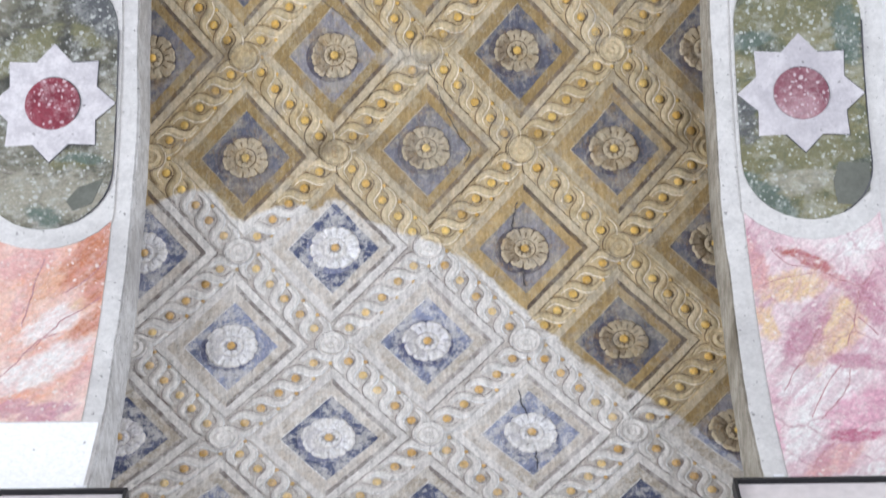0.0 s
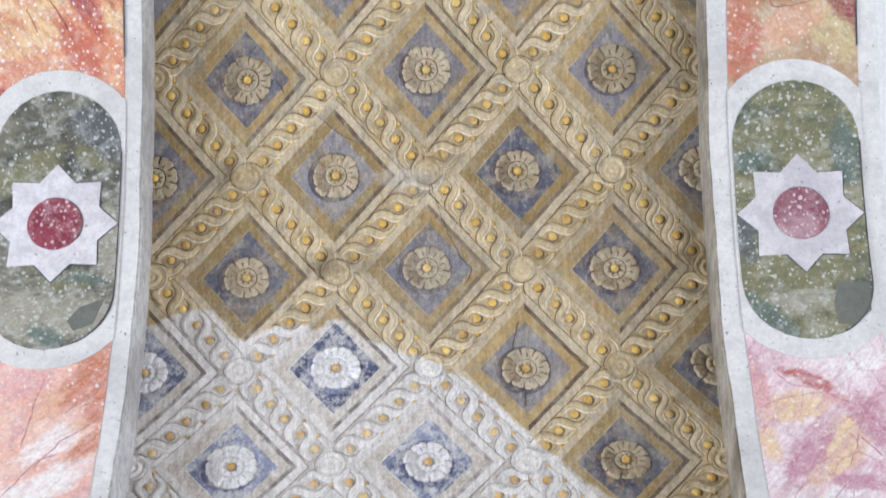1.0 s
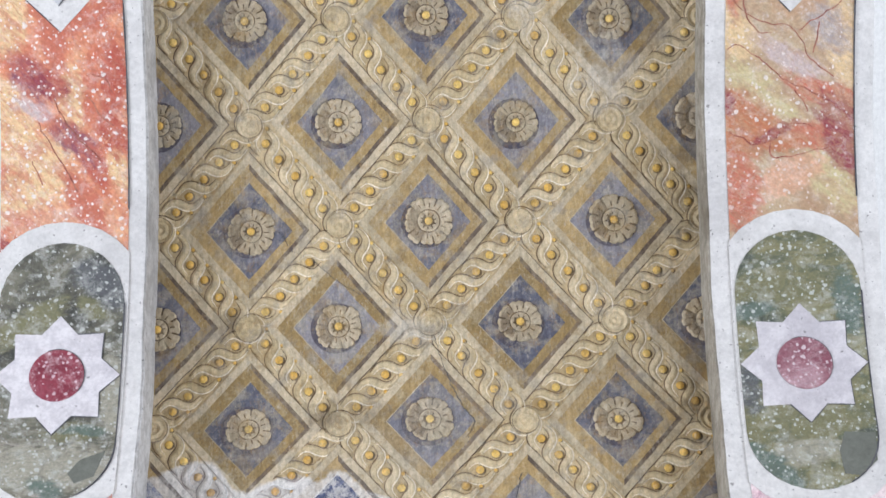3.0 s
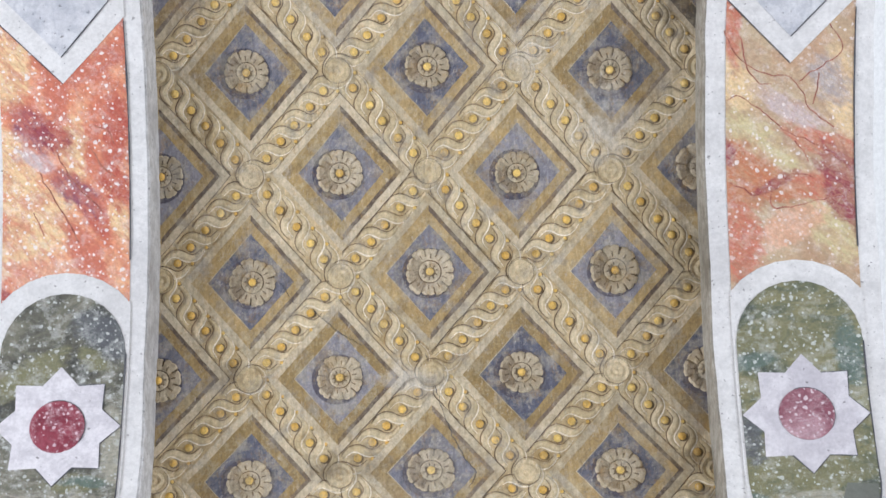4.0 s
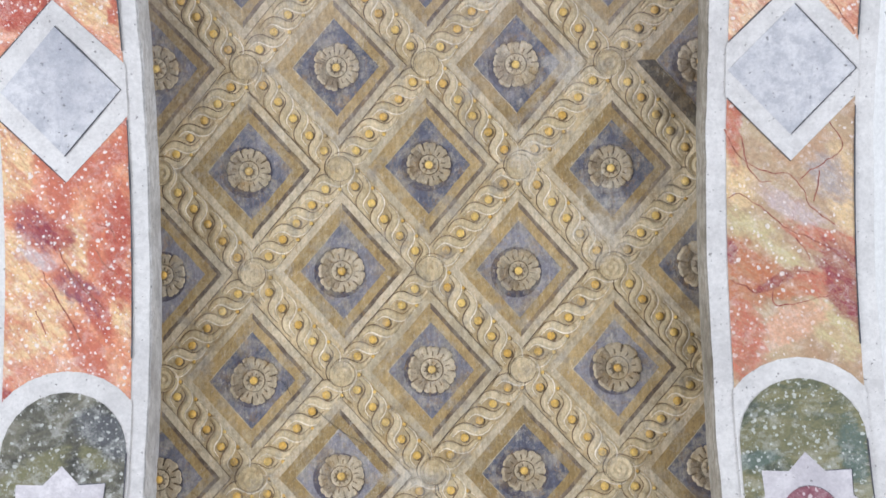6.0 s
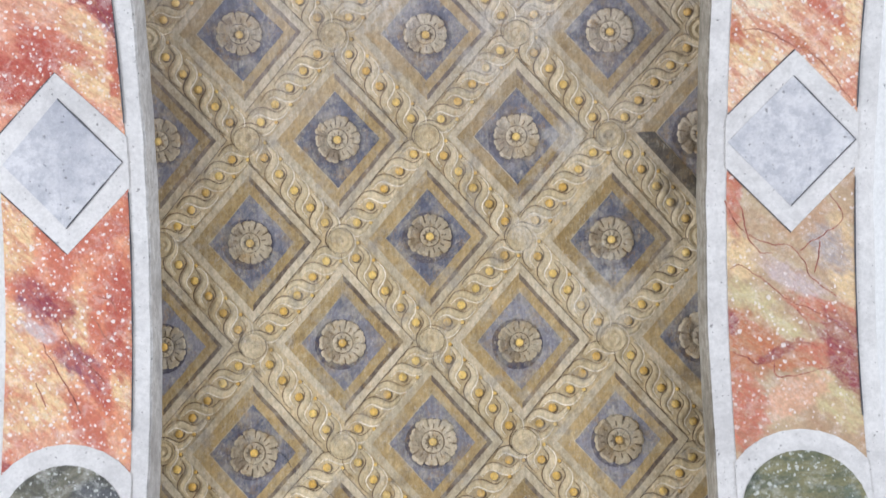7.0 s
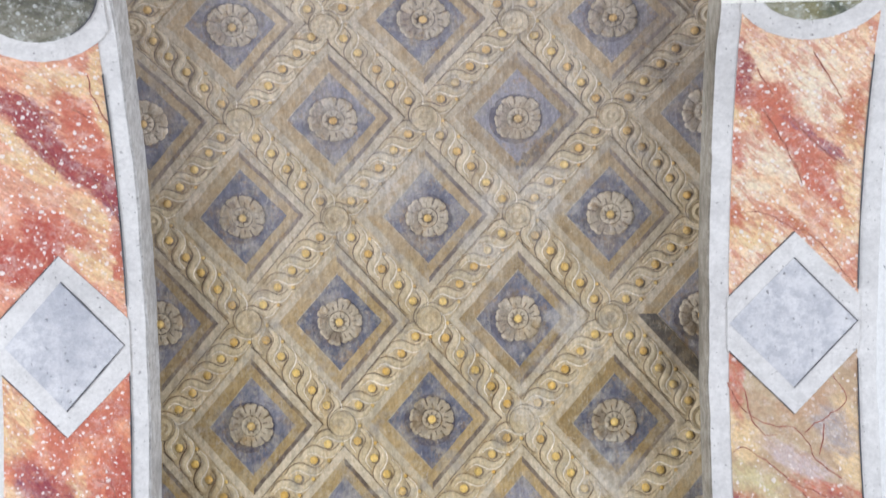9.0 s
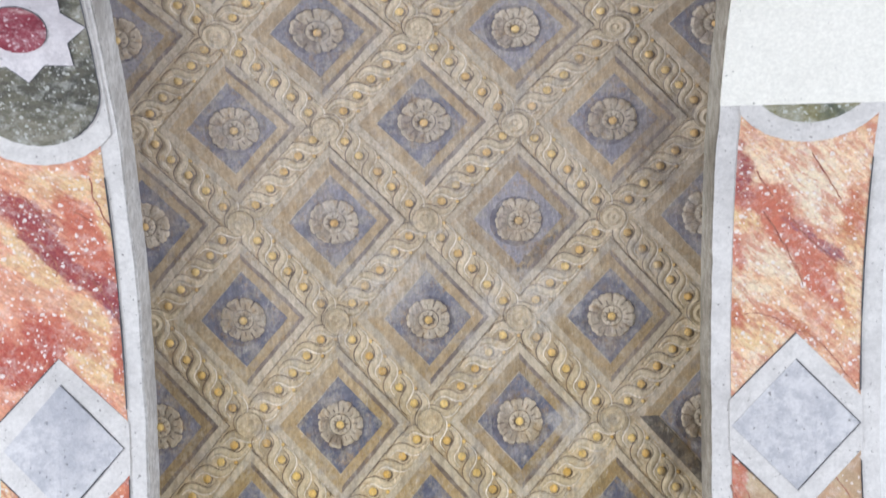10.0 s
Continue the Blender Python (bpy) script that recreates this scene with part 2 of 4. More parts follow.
def plaster(name, base, dirt, pits=0.35, pit_scale=60.0, stain=0.5):
    m = Nodes(name)
    broad, fine = m.noise(3.0, 6, 0.6), m.noise(90.0, 6, 0.7)
    colour = m.mix(m.math("MULTIPLY", m.ramp(broad, 0.42, 0.75), stain), base, dirt)
    streak = m.noise(4.0, 6, 0.7, at=m.place((14, 1.5, 1), 0))
    colour = m.mix(m.math("MULTIPLY", m.ramp(streak, 0.55, 0.8), stain * 0.6), colour, dirt)
    hole = m.math("MAXIMUM", m.dots(pit_scale, 0.17, pits, m.warped(m.uv, 0.02, 60.0)), m.dots(pit_scale * 0.5, 0.13, pits * 0.6, m.warped(m.uv, 0.03, 45.0)))
    colour = m.mix(m.math("MULTIPLY", hole, 0.68), colour, lin(98, 94, 94))
    cloud = m.ramp(m.noise(22.0, 8, 0.75), 0.4, 0.62)
    colour = m.mix(m.math("MULTIPLY", cloud, stain * 0.6), colour, dirt)
    colour = m.mix(1.0, colour, m.math("MULTIPLY_ADD", fine, 0.5, 0.75), "MULTIPLY")
    relief = m.math("SUBTRACT", m.math("MULTIPLY_ADD", broad, 2.0, fine), hole)
    return m.done(colour, 0.9, relief, 0.003, 0.5)


PLASTER = plaster("white limewashed plaster", lin(214, 211, 209), lin(170, 167, 167), 0.6)
FLANK = plaster("worn grey plaster edge", lin(206, 204, 203), lin(146, 141, 137), 0.6, 40.0, 0.9)
FLANK_BROWN = plaster("worn beige plaster edge", lin(176, 168, 154), lin(112, 102, 86), 0.6, 40.0, 0.9)
WALL = plaster("white wall plaster", lin(232, 231, 230), lin(214, 212, 208), 0.05, 40.0, 0.3)
REPAIR = plaster("fresh white repair plaster", lin(246, 246, 246), lin(238, 238, 240), 0.12, 50.0, 0.4)
REPAIR_OLD = plaster("smooth white repair plaster", lin(234, 232, 224), lin(222, 220, 212), 0.12, 50.0, 0.5)
STAR = plaster("pale painted marble star", lin(214, 209, 212), lin(174, 168, 175), 0.6, 45.0, 0.9)
SLATE = plaster("pale grey painted stone", lin(204, 203, 206), lin(158, 160, 170), 0.6, 40.0, 1.0)
LINE = plaster("dark grey painted line", lin(70, 70, 76), lin(120, 120, 124), 0.1, 60.0, 0.5)


def marble(name, tones, vein, fleck, turn=35.0, stretch=2.6, shift=(0, 0, 0), share=0.45, veins=0.7, scale=3.2, dust=0.75, cover=0.06, bare=0.42, breccia=0.0, lump=7.0, patches=(), streak=None, drag=0.5):
    """Painted marble: drawn-out clouds of the tones, brushed patches (tone, x, arc, half length, half width, turn), brushed streaks, darker veins and pale flecks."""
    m = Nodes(name)
    at = m.place((1.0, stretch, 1.0), turn, shift)
    cloud = m.noise(scale, 9, 0.62, 0.9, at)
    flow = m.warped(m.place((1.0, 1.0 + 0.4 * (stretch - 1), 1.0), turn, shift), 0.16, 6.0)
    if breccia:
        cloud = m.math("ADD", cloud, m.math("MULTIPLY", m.math("SUBTRACT", m.cells(lump, flow), 0.5), 0.32 * breccia))
    ramp = m.t.nodes.new("ShaderNodeValToRGB")
    m.put(ramp.inputs[0], cloud)
    el = ramp.color_ramp.elements
    el[0].position, el[0].color = 0.37, tones[0]
    el[1].position, el[1].color = 0.63, tones[-1]
    for i, tone in enumerate(tones[1:-1], 1):
        el.new(0.37 + 0.26 * i / (len(tones) - 1)).color = tone
    colour = ramp.outputs[0]
    patch = m.ramp(m.noise(9.0, 8, 0.7, 0.6, m.place((1, 1.6, 1), turn, (3.1, 0.2, 0))), 0.5, 0.66)
    colour = m.mix(m.math("MULTIPLY", patch, 0.35), colour, tones[len(tones) // 2])
    if patches:
        flat = m.t.nodes.new("ShaderNodeVectorMath")
        flat.operation = "MULTIPLY"
        m.put(flat.inputs[0], m.warped(m.warped(m.uv, 0.05, 7.0), 0.028, 28.0))
        flat.inputs[1].default_value = (1, 1, 0)
        ragged = m.math("MULTIPLY_ADD", m.noise(20.0, 6, 0.68, at=m.place((1, 2.6, 1), turn)), 1.8, -0.9)
        sheer = m.math("MULTIPLY_ADD", m.ramp(m.noise(60.0, 5, 0.75, at=m.place((1, 3.0, 1), turn, (1, 4, 0))), 0.3, 0.6), 0.4, 0.6)
    for tone, px, py, long, wide, spin in sorted(patches, key=lambda p: -sum(p[0])):
        spot = m.t.nodes.new("ShaderNodeMapping")
        spot.vector_type = "TEXTURE"
        m.t.links.new(flat.outputs[0], spot.inputs["Vector"])
        spot.inputs["Location"].default_value, spot.inputs["Rotation"].default_value = (px, py, 0), (0, 0, radians(spin))
        spot.inputs["Scale"].default_value = (long * 1.08, wide * 1.15, 1)
        far = m.t.nodes.new("ShaderNodeVectorMath")
        far.operation = "LENGTH"
        m.t.links.new(spot.outputs[0], far.inputs[0])
        near = m.ramp(m.math("ADD", far.outputs["Value"], ragged), 1.42, 0.78)
        colour = m.mix(m.math("MULTIPLY", near, sheer), colour, tone)
    if streak:
        pull = m.warped(m.place((1, 3.4, 1), turn, shift), 0.10, 5.0)
        rough_, slim = m.ramp(m.noise(8.0, 8, 0.72, 0.4, pull), 0.46, 0.60), m.ramp(m.noise(26.0, 6, 0.7, 0.3, pull), 0.49, 0.62)
        colour = m.mix(m.math("MULTIPLY", m.math("MAXIMUM", rough_, m.math("MULTIPLY", slim, 0.8)), drag), colour, streak)
        thin = m.ramp(m.noise(14.0, 8, 0.75, 0.4, m.place((1, 4.0, 1), turn + 95, (5.0, 2.0, 0))), 0.56, 0.68)
        colour = m.mix(m.math("MULTIPLY", thin, 0.45), colour, tones[-1])
    faint = m.math("MULTIPLY_ADD", m.ramp(m.noise(5.0, 4), 0.40, 0.62), 0.8, 0.2)
    rift = m.math("SUBTRACT", 1.0, m.ramp(m.cells(lump, flow, True), 0.0, 0.055))
    colour = m.mix(m.math("MULTIPLY", m.math("MULTIPLY", rift, veins), faint), colour, vein)
    rift = m.math("SUBTRACT", 1.0, m.ramp(m.cells(lump * 2.1, flow, True), 0.0, 0.045))
    colour = m.mix(m.math("MULTIPLY", m.math("MULTIPLY", rift, veins * 0.45), m.ramp(m.noise(7.0, 4), 0.48, 0.62)), colour, vein)
    where = m.ramp(m.noise(4.5, 3, 0.5, 0.0, m.place(shift=(2.2, 6.4, 0))), 0.34 - cover, 0.52 - cover)
    jog = m.warped(m.uv, 0.014, 70.0)
    spots = m.math("MAXIMUM", m.dots(40.0, 0.27, share, jog), m.dots(62.0, 0.30, share * 0.8, m.warped(m.place((1.2, 1, 1), 20, (0.7, 0.3, 0)), 0.016, 80.0)))
    colour = m.mix(m.math("MULTIPLY", m.math("MULTIPLY", spots, where), dust), colour, fleck)
    wear = m.ramp(m.noise(26.0, 10, 0.82), 0.48, 0.62)
    colour = m.mix(m.math("MULTIPLY", wear, bare), colour, fleck)
    smear = m.ramp(m.noise(5.0, 8, 0.75, 0.5, m.place((1, 3, 1), -turn * 0.7, (6.0, 6.0, 0))), 0.60, 0.72)
    colour = m.mix(m.math("MULTIPLY", smear, 0.45), colour, lin(228, 214, 208))
    fine = m.ramp(m.noise(100.0, 5, 0.8), 0.33, 0.67)
    colour = m.mix(1.0, colour, m.math("MULTIPLY_ADD", fine, 0.3, 0.84), "MULTIPLY")
    return m.done(colour, 0.8, fine, 0.001, 0.4)


PLUM, WINE, RED, BRICK, RUST = lin(134, 78, 100), lin(144, 58, 70), lin(176, 76, 62), lin(194, 104, 80), lin(188, 110, 70)
PEACH, STRAW, CREAM, OLIVE, TAN = lin(216, 162, 130), lin(224, 192, 140), lin(226, 208, 178), lin(198, 184, 134), lin(186, 148, 114)
LILAC, DOVE, ROSE_PINK, MAUVE, PINK = lin(194, 174, 174), lin(168, 156, 154), lin(214, 160, 156), lin(190, 134, 152), lin(222, 164, 184)
SAND, MOSS, TEAL, SLATE_GREY = lin(158, 153, 136), lin(120, 117, 84), lin(94, 110, 102), lin(92, 94, 98)
MAGENTA, WHITE = lin(186, 92, 124), lin(228, 226, 224)
CREAM_FLECK = lin(228, 218, 214)
M_LOW_L = marble("orange painted marble", [lin(222, 150, 118), lin(226, 174, 150), lin(228, 188, 170), lin(232, 206, 196)], lin(164, 96, 92), CREAM_FLECK, 48, 1.7, (0.3, 0.2, 0), 0.35, 0.25, 3.0, bare=0.3,
    streak=ROSE_PINK, drag=0.50, patches=[(RUST, -0.960, -1.832, 0.114, 0.041, 65), (RUST, -0.929, -1.929, 0.079, 0.029, 78), (ROSE_PINK, -1.156, -1.876, 0.081, 0.035, 24), (PEACH, -1.040, -1.927, 0.085, 0.041, 40),
    (WHITE, -1.051, -2.083, 0.079, 0.035, 42), (RUST, -0.946, -2.085, 0.060, 0.023, 53), (WHITE, -1.045, -2.234, 0.132, 0.041, 41), (ROSE_PINK, -0.936, -2.256, 0.067, 0.020, 60),
    (MAUVE, -1.014, -2.400, 0.057, 0.029, 21), (MAUVE, -1.106, -2.383, 0.044, 0.023, 14), (ROSE_PINK, -1.124, -1.994, 0.074, 0.015, 79), (STRAW, -0.966, -2.006, 0.034, 0.018, 35)])
M_LOW_R = marble("rose painted marble", [lin(206, 160, 174), lin(220, 188, 196), lin(226, 206, 208), lin(226, 214, 214)], lin(166, 96, 116), CREAM_FLECK, 55, 1.5, (1.7, 0.4, 0), 0.25, 0.45, 3.6, breccia=0.4, lump=9.0,
    streak=MAUVE, drag=0.50, patches=[(ROSE_PINK, 0.758, -1.900, 0.094, 0.026, -83), (RED, 0.898, -1.893, 0.057, 0.018, -30), (STRAW, 0.851, -1.989, 0.087, 0.038, 22), (STRAW, 0.948, -2.139, 0.123, 0.044, 61),
    (MAUVE, 0.868, -2.148, 0.098, 0.032, 64), (MAUVE, 1.041, -2.032, 0.093, 0.032, -77), (STRAW, 0.776, -2.116, 0.054, 0.023, -76), (MAUVE, 0.983, -2.256, 0.061, 0.023, -9),
    (WHITE, 0.917, -2.354, 0.144, 0.038, 51), (WHITE, 0.825, -2.320, 0.068, 0.032, 60), (PINK, 0.960, -2.427, 0.086, 0.041, 44), (MAGENTA, 0.936, -2.529, 0.054, 0.019, 8),
    (WHITE, 0.807, -2.543, 0.092, 0.038, 52), (ROSE_PINK, 0.865, -2.633, 0.089, 0.029, 48), (WHITE, 0.947, -2.679, 0.068, 0.026, 32), (ROSE_PINK, 1.005, -1.972, 0.070, 0.018, -23),
    (WHITE, 1.036, -1.838, 0.069, 0.026, 25), (PINK, 0.722, -2.467, 0.118, 0.020, -81)])
M_MID_L = marble("fiery red painted marble", [lin(200, 104, 76), lin(212, 128, 92), lin(220, 148, 108), lin(226, 168, 124)], lin(134, 44, 62), CREAM_FLECK, -52, 1.9, (0.9, 2.6, 0), 0.9, 0.25, 3.3, dust=0.85, cover=0.12, bare=0.3, lump=6.5,
    streak=BRICK, drag=0.66, patches=[(PLUM, -1.195, -0.407, 0.070, 0.035, -49), (BRICK, -1.131, -0.295, 0.104, 0.023, -78), (WINE, -1.144, -0.421, 0.067, 0.032, -40), (PLUM, -1.076, -0.603, 0.071, 0.032, -44),
    (RED, -1.029, -0.657, 0.089, 0.029, -63), (RED, -0.957, -0.412, 0.099, 0.029, -92), (RED, -0.961, -0.579, 0.060, 0.032, -74), (BRICK, -0.984, -0.194, 0.100, 0.032, 38),
    (STRAW, -1.253, -0.205, 0.125, 0.047, -91), (STRAW, -1.078, -0.484, 0.095, 0.029, -84), (STRAW, -1.238, -0.538, 0.104, 0.041, -77), (STRAW, -1.184, -0.645, 0.094, 0.038, 8),
    (STRAW, -1.208, -0.750, 0.112, 0.058, 28), (STRAW, -0.942, -0.694, 0.061, 0.023, -72), (LILAC, -1.182, -0.508, 0.049, 0.022, -30), (BRICK, -1.044, -0.798, 0.109, 0.029, -63),
    (WINE, -1.258, -0.979, 0.061, 0.029, -58), (PEACH, -1.118, -0.893, 0.131, 0.058, -8), (CREAM, -1.239, -0.820, 0.081, 0.018, 43)])
M_MID_R = marble("peach painted marble", [lin(172, 140, 108), lin(182, 154, 122), lin(190, 166, 132), lin(192, 172, 146)], lin(140, 66, 62), CREAM_FLECK, -40, 2.3, (4.4, 1.1, 0), 0.7, 0.2, 2.8, bare=0.25, cover=-0.04, lump=5.0,
    streak=TAN, drag=0.50, patches=[(RUST, 0.815, -0.572, 0.102, 0.050, -43), (BRICK, 1.030, -0.498, 0.101, 0.032, -24), (WINE, 1.074, -0.578, 0.081, 0.035, -51), (WINE, 0.757, -0.519, 0.038, 0.020, -78),
    (RUST, 0.845, -0.643, 0.106, 0.035, -1), (BRICK, 0.988, -0.624, 0.106, 0.035, 2), (WINE, 1.079, -0.683, 0.070, 0.029, -59), (BRICK, 0.778, -0.774, 0.129, 0.050, -86),
    (PEACH, 0.929, -0.759, 0.095, 0.041, 28), (OLIVE, 1.047, -0.762, 0.090, 0.041, -64), (OLIVE, 0.856, -0.499, 0.120, 0.035, -43), (STRAW, 0.782, -0.301, 0.083, 0.038, -75),
    (STRAW, 1.081, -0.351, 0.123, 0.035, -82), (LILAC, 0.936, -0.391, 0.099, 0.026, -30), (DOVE, 1.030, -0.280, 0.100, 0.038, -59), (BRICK, 0.768, -0.128, 0.115, 0.019, -84),
    (TAN, 0.966, -0.210, 0.073, 0.038, 28), (WINE, 0.889, -0.618, 0.065, 0.015, 30)])
M_FAR_L = marble("streaked red painted marble", [lin(204, 118, 98), lin(216, 142, 112), lin(224, 160, 126), lin(228, 178, 140)], lin(138, 44, 54), CREAM_FLECK, -40, 3.0, (2.9, 0.7, 0), 0.95, 0.2, 2.4, dust=0.85, cover=0.14, bare=0.3, lump=6.0,
    streak=RED, drag=0.50, patches=[(WINE, -1.157, 0.779, 0.085, 0.035, -35), (WINE, -1.102, 0.676, 0.089, 0.032, -56), (WINE, -1.009, 0.550, 0.129, 0.025, -42), (PLUM, -0.937, 0.475, 0.075, 0.023, -75),
    (STRAW, -1.041, 0.854, 0.085, 0.041, -8), (STRAW, -0.913, 0.911, 0.098, 0.032, -96), (STRAW, -0.933, 0.763, 0.086, 0.020, -83), (STRAW, -1.140, 0.590, 0.081, 0.035, -31),
    (STRAW, -1.017, 0.432, 0.075, 0.035, -53), (BRICK, -1.073, 0.380, 0.078, 0.029, -42), (RED, -1.141, 0.359, 0.075, 0.035, -66), (RED, -1.215, 0.271, 0.108, 0.058, -23),
    (STRAW, -0.995, 0.279, 0.107, 0.041, -49), (BRICK, -0.933, 0.308, 0.080, 0.018, -89), (PEACH, -1.138, 0.504, 0.097, 0.026, -17), (BRICK, -0.989, 0.664, 0.154, 0.038, -73),
    (STRAW, -1.178, 0.683, 0.054, 0.023, -50)])
M_FAR_R = marble("orange and yellow painted marble", [lin(220, 170, 130), lin(228, 190, 150), lin(232, 202, 164), lin(234, 212, 180)], lin(146, 60, 54), CREAM_FLECK, -46, 3.0, (6.1, 3.3, 0), 0.95, 0.2, 2.4, dust=0.85, cover=0.14, bare=0.3, lump=6.0,
    streak=BRICK, drag=0.72, patches=[(WINE, 0.760, 0.849, 0.086, 0.029, -79), (BRICK, 0.818, 0.765, 0.089, 0.035, -11), (BRICK, 0.884, 0.672, 0.112, 0.035, -57), (BRICK, 0.967, 0.561, 0.155, 0.038, -60),
    (PLUM, 0.986, 0.610, 0.103, 0.015, -43), (BRICK, 0.970, 0.497, 0.064, 0.023, -65), (RUST, 1.075, 0.693, 0.078, 0.023, -84), (BRICK, 0.764, 0.575, 0.053, 0.015, -71),
    (RUST, 0.759, 0.386, 0.049, 0.020, -73), (RUST, 0.947, 0.336, 0.069, 0.015, -43), (PEACH, 0.999, 0.380, 0.114, 0.032, -82), (PEACH, 1.091, 0.208, 0.092, 0.032, -65),
    (STRAW, 0.800, 0.323, 0.078, 0.041, -31), (STRAW, 1.060, 0.387, 0.128, 0.038, -87), (STRAW, 1.073, 0.616, 0.050, 0.023, -60), (STRAW, 0.781, 0.688, 0.051, 0.026, -36),
    (CREAM, 0.860, 0.554, 0.108, 0.041, -34), (CREAM, 0.965, 0.788, 0.129, 0.050, -69), (CREAM, 0.803, 0.457, 0.052, 0.026, -22)])
GREEN_L = marble("grey green painted serpentine", [lin(66, 66, 62), lin(86, 85, 76), lin(108, 105, 90), lin(136, 132, 118)], lin(74, 76, 70), lin(186, 187, 182), 10, 1.3, (0.4, 5.0, 0), 0.95, 0.3, 6.0, dust=0.82, cover=0.3, bare=0.5,
    patches=[(SAND, -1.096, -1.646, 0.166, 0.067, -4), (MOSS, -1.182, -1.176, 0.099, 0.035, 33), (SLATE_GREY, -0.978, -1.065, 0.092, 0.041, -32), (MOSS, -1.043, -1.529, 0.064, 0.026, -1), (TEAL, -1.013, -1.524, 0.053, 0.015, -4), (SAND, -0.946, -1.414, 0.105, 0.032, -85), (TEAL, -1.105, -1.716, 0.046, 0.020, -23), (MOSS, -1.005, -1.135, 0.044, 0.026, -30)])
GREEN_R = marble("olive green painted serpentine", [lin(76, 84, 74), lin(100, 103, 80), lin(130, 125, 88), lin(148, 145, 122)], lin(80, 88, 82), lin(192, 195, 190), 8, 1.8, (3.0, 2.0, 0), 0.9, 0.3, 5.0, dust=0.82, cover=0.26, bare=0.4,
    patches=[(MOSS, 0.885, -1.109, 0.149, 0.041, 1), (TEAL, 1.069, -1.151, 0.091, 0.029, -85), (SLATE_GREY, 0.776, -1.428, 0.071, 0.029, -80), (MOSS, 0.953, -1.536, 0.129, 0.038, -1), (TEAL, 0.821, -1.683, 0.103, 0.023, -46), (SAND, 0.908, -1.633, 0.088, 0.035, 4), (TEAL, 0.806, -1.182, 0.053, 0.020, 15), (MOSS, 0.775, -1.598, 0.055, 0.026, -79)])
PORPHYRY_L = marble("crimson painted porphyry", [lin(112, 34, 52), lin(138, 52, 68), lin(150, 70, 84)], lin(110, 40, 56), lin(214, 186, 192), 0, 1.0, (0, 0, 0), 0.9, 0.2, 8.0, cover=0.3)
PORPHYRY_R = marble("faded pink painted porphyry", [lin(132, 74, 88), lin(160, 112, 122), lin(178, 140, 148)], lin(130, 76, 88), lin(214, 198, 202), 0, 1.0, (1, 1, 0), 0.9, 0.2, 8.0, cover=0.3)


def plain(name, colour, rough, metal=0.0):
    m = Nodes(name)
    fine = m.noise(40.0, 5)
    mat = m.done(m.mix(1.0, colour, m.math("MULTIPLY_ADD", fine, 0.4, 0.8), "MULTIPLY"), rough, fine, 0.0005, 0.2)
    m.bsdf.inputs["Metallic"].default_value = metal
    return mat


BLACK = plain("black painted metal", (0.02, 0.02, 0.022, 1), 0.4)
BOARD = plain("off white board", lin(214, 204, 204), 0.5)
CLIP = plain("pale plastic clip", lin(220, 220, 224), 0.5)
STONE = plaster("pale stone floor", lin(170, 164, 156), lin(140, 133, 124), 0.2, 20.0, 0.6)


# ---- shapes ----
def link(name, bm, mat, parent=None, label="", smooth=False):
    me = bpy.data.meshes.new(name)
    bmesh.ops.recalc_face_normals(bm, faces=bm.faces)
    bm.to_mesh(me)
    bm.free()
    for one in (mat if isinstance(mat, (list, tuple)) else [mat]):
        me.materials.append(one)
    if smooth:
        me.polygons.foreach_set("use_smooth", [True] * len(me.polygons))
    ob = new(name, me)
    if parent:
        ob.parent = parent
    return tagged(ob, label)


def again(ob, name, parent, m=None):
    """Another object on the mesh of ob, under parent."""
    o = new(name, ob.data)
    o.parent = parent
    if m is not None:
        o.matrix_basis = m
    if "label" in ob:
        o["label"] = ob["label"]
    return o


HAND = [0.0]          # which drawing of a piece is being made


def bend(u, v, d, radius):
    """A point of the unrolled arch near the crown, d metres proud of it, as seen from an origin on its surface."""
    if HAND[0]:
        u, v = u + 0.0022 * noise.noise((u * 24, v * 24, HAND[0])), v + 0.0022 * noise.noise((u * 24, v * 24, HAND[0] + 5.5))
    a = v / radius
    return (u, -(radius - d) * math.sin(a), (radius - d) * math.cos(a) - radius)


def on_arch(u, degrees_, radius):
    """The pose of an origin on the arch, at that angle from the crown."""
    return Matrix.Translation((u, YC, ZC)) @ Matrix.Rotation(radians(degrees_), 4, "X") @ Matrix.Translation((0, 0, radius))


def beside(u, v):
    """The pose of a piece that lies u, v away from its parent's origin on the soffit."""
    return Matrix.Translation((u, 0, -R)) @ Matrix.Rotation(v / R, 4, "X") @ Matrix.Translation((0, 0, R))


def inlay(bm, edge, d, radius, rings=5, rise=None, index=0):
    """A star-shaped outline (points u, v round the origin) laid d proud of the arch, with a rim that goes down into it."""
    rise = rise or (lambda t: 0.0)
    rows = [[bm.verts.new(bend(u * k / rings, v * k / rings, d + rise(k / rings), radius)) for u, v in edge] for k in range(1, rings + 1)]
    rows.append([bm.verts.new(bend(u, v, -0.004, radius)) for u, v in edge])
    mid = bm.verts.new(bend(0, 0, d + rise(0.0), radius))
    n = len(edge)
    for i in range(n):
        j = (i + 1) % n
        bm.faces.new((mid, rows[0][i], rows[0][j])).material_index = index
        for a, b in zip(rows, rows[1:]):
            bm.faces.new((a[i], b[i], b[j], a[j])).material_index = index


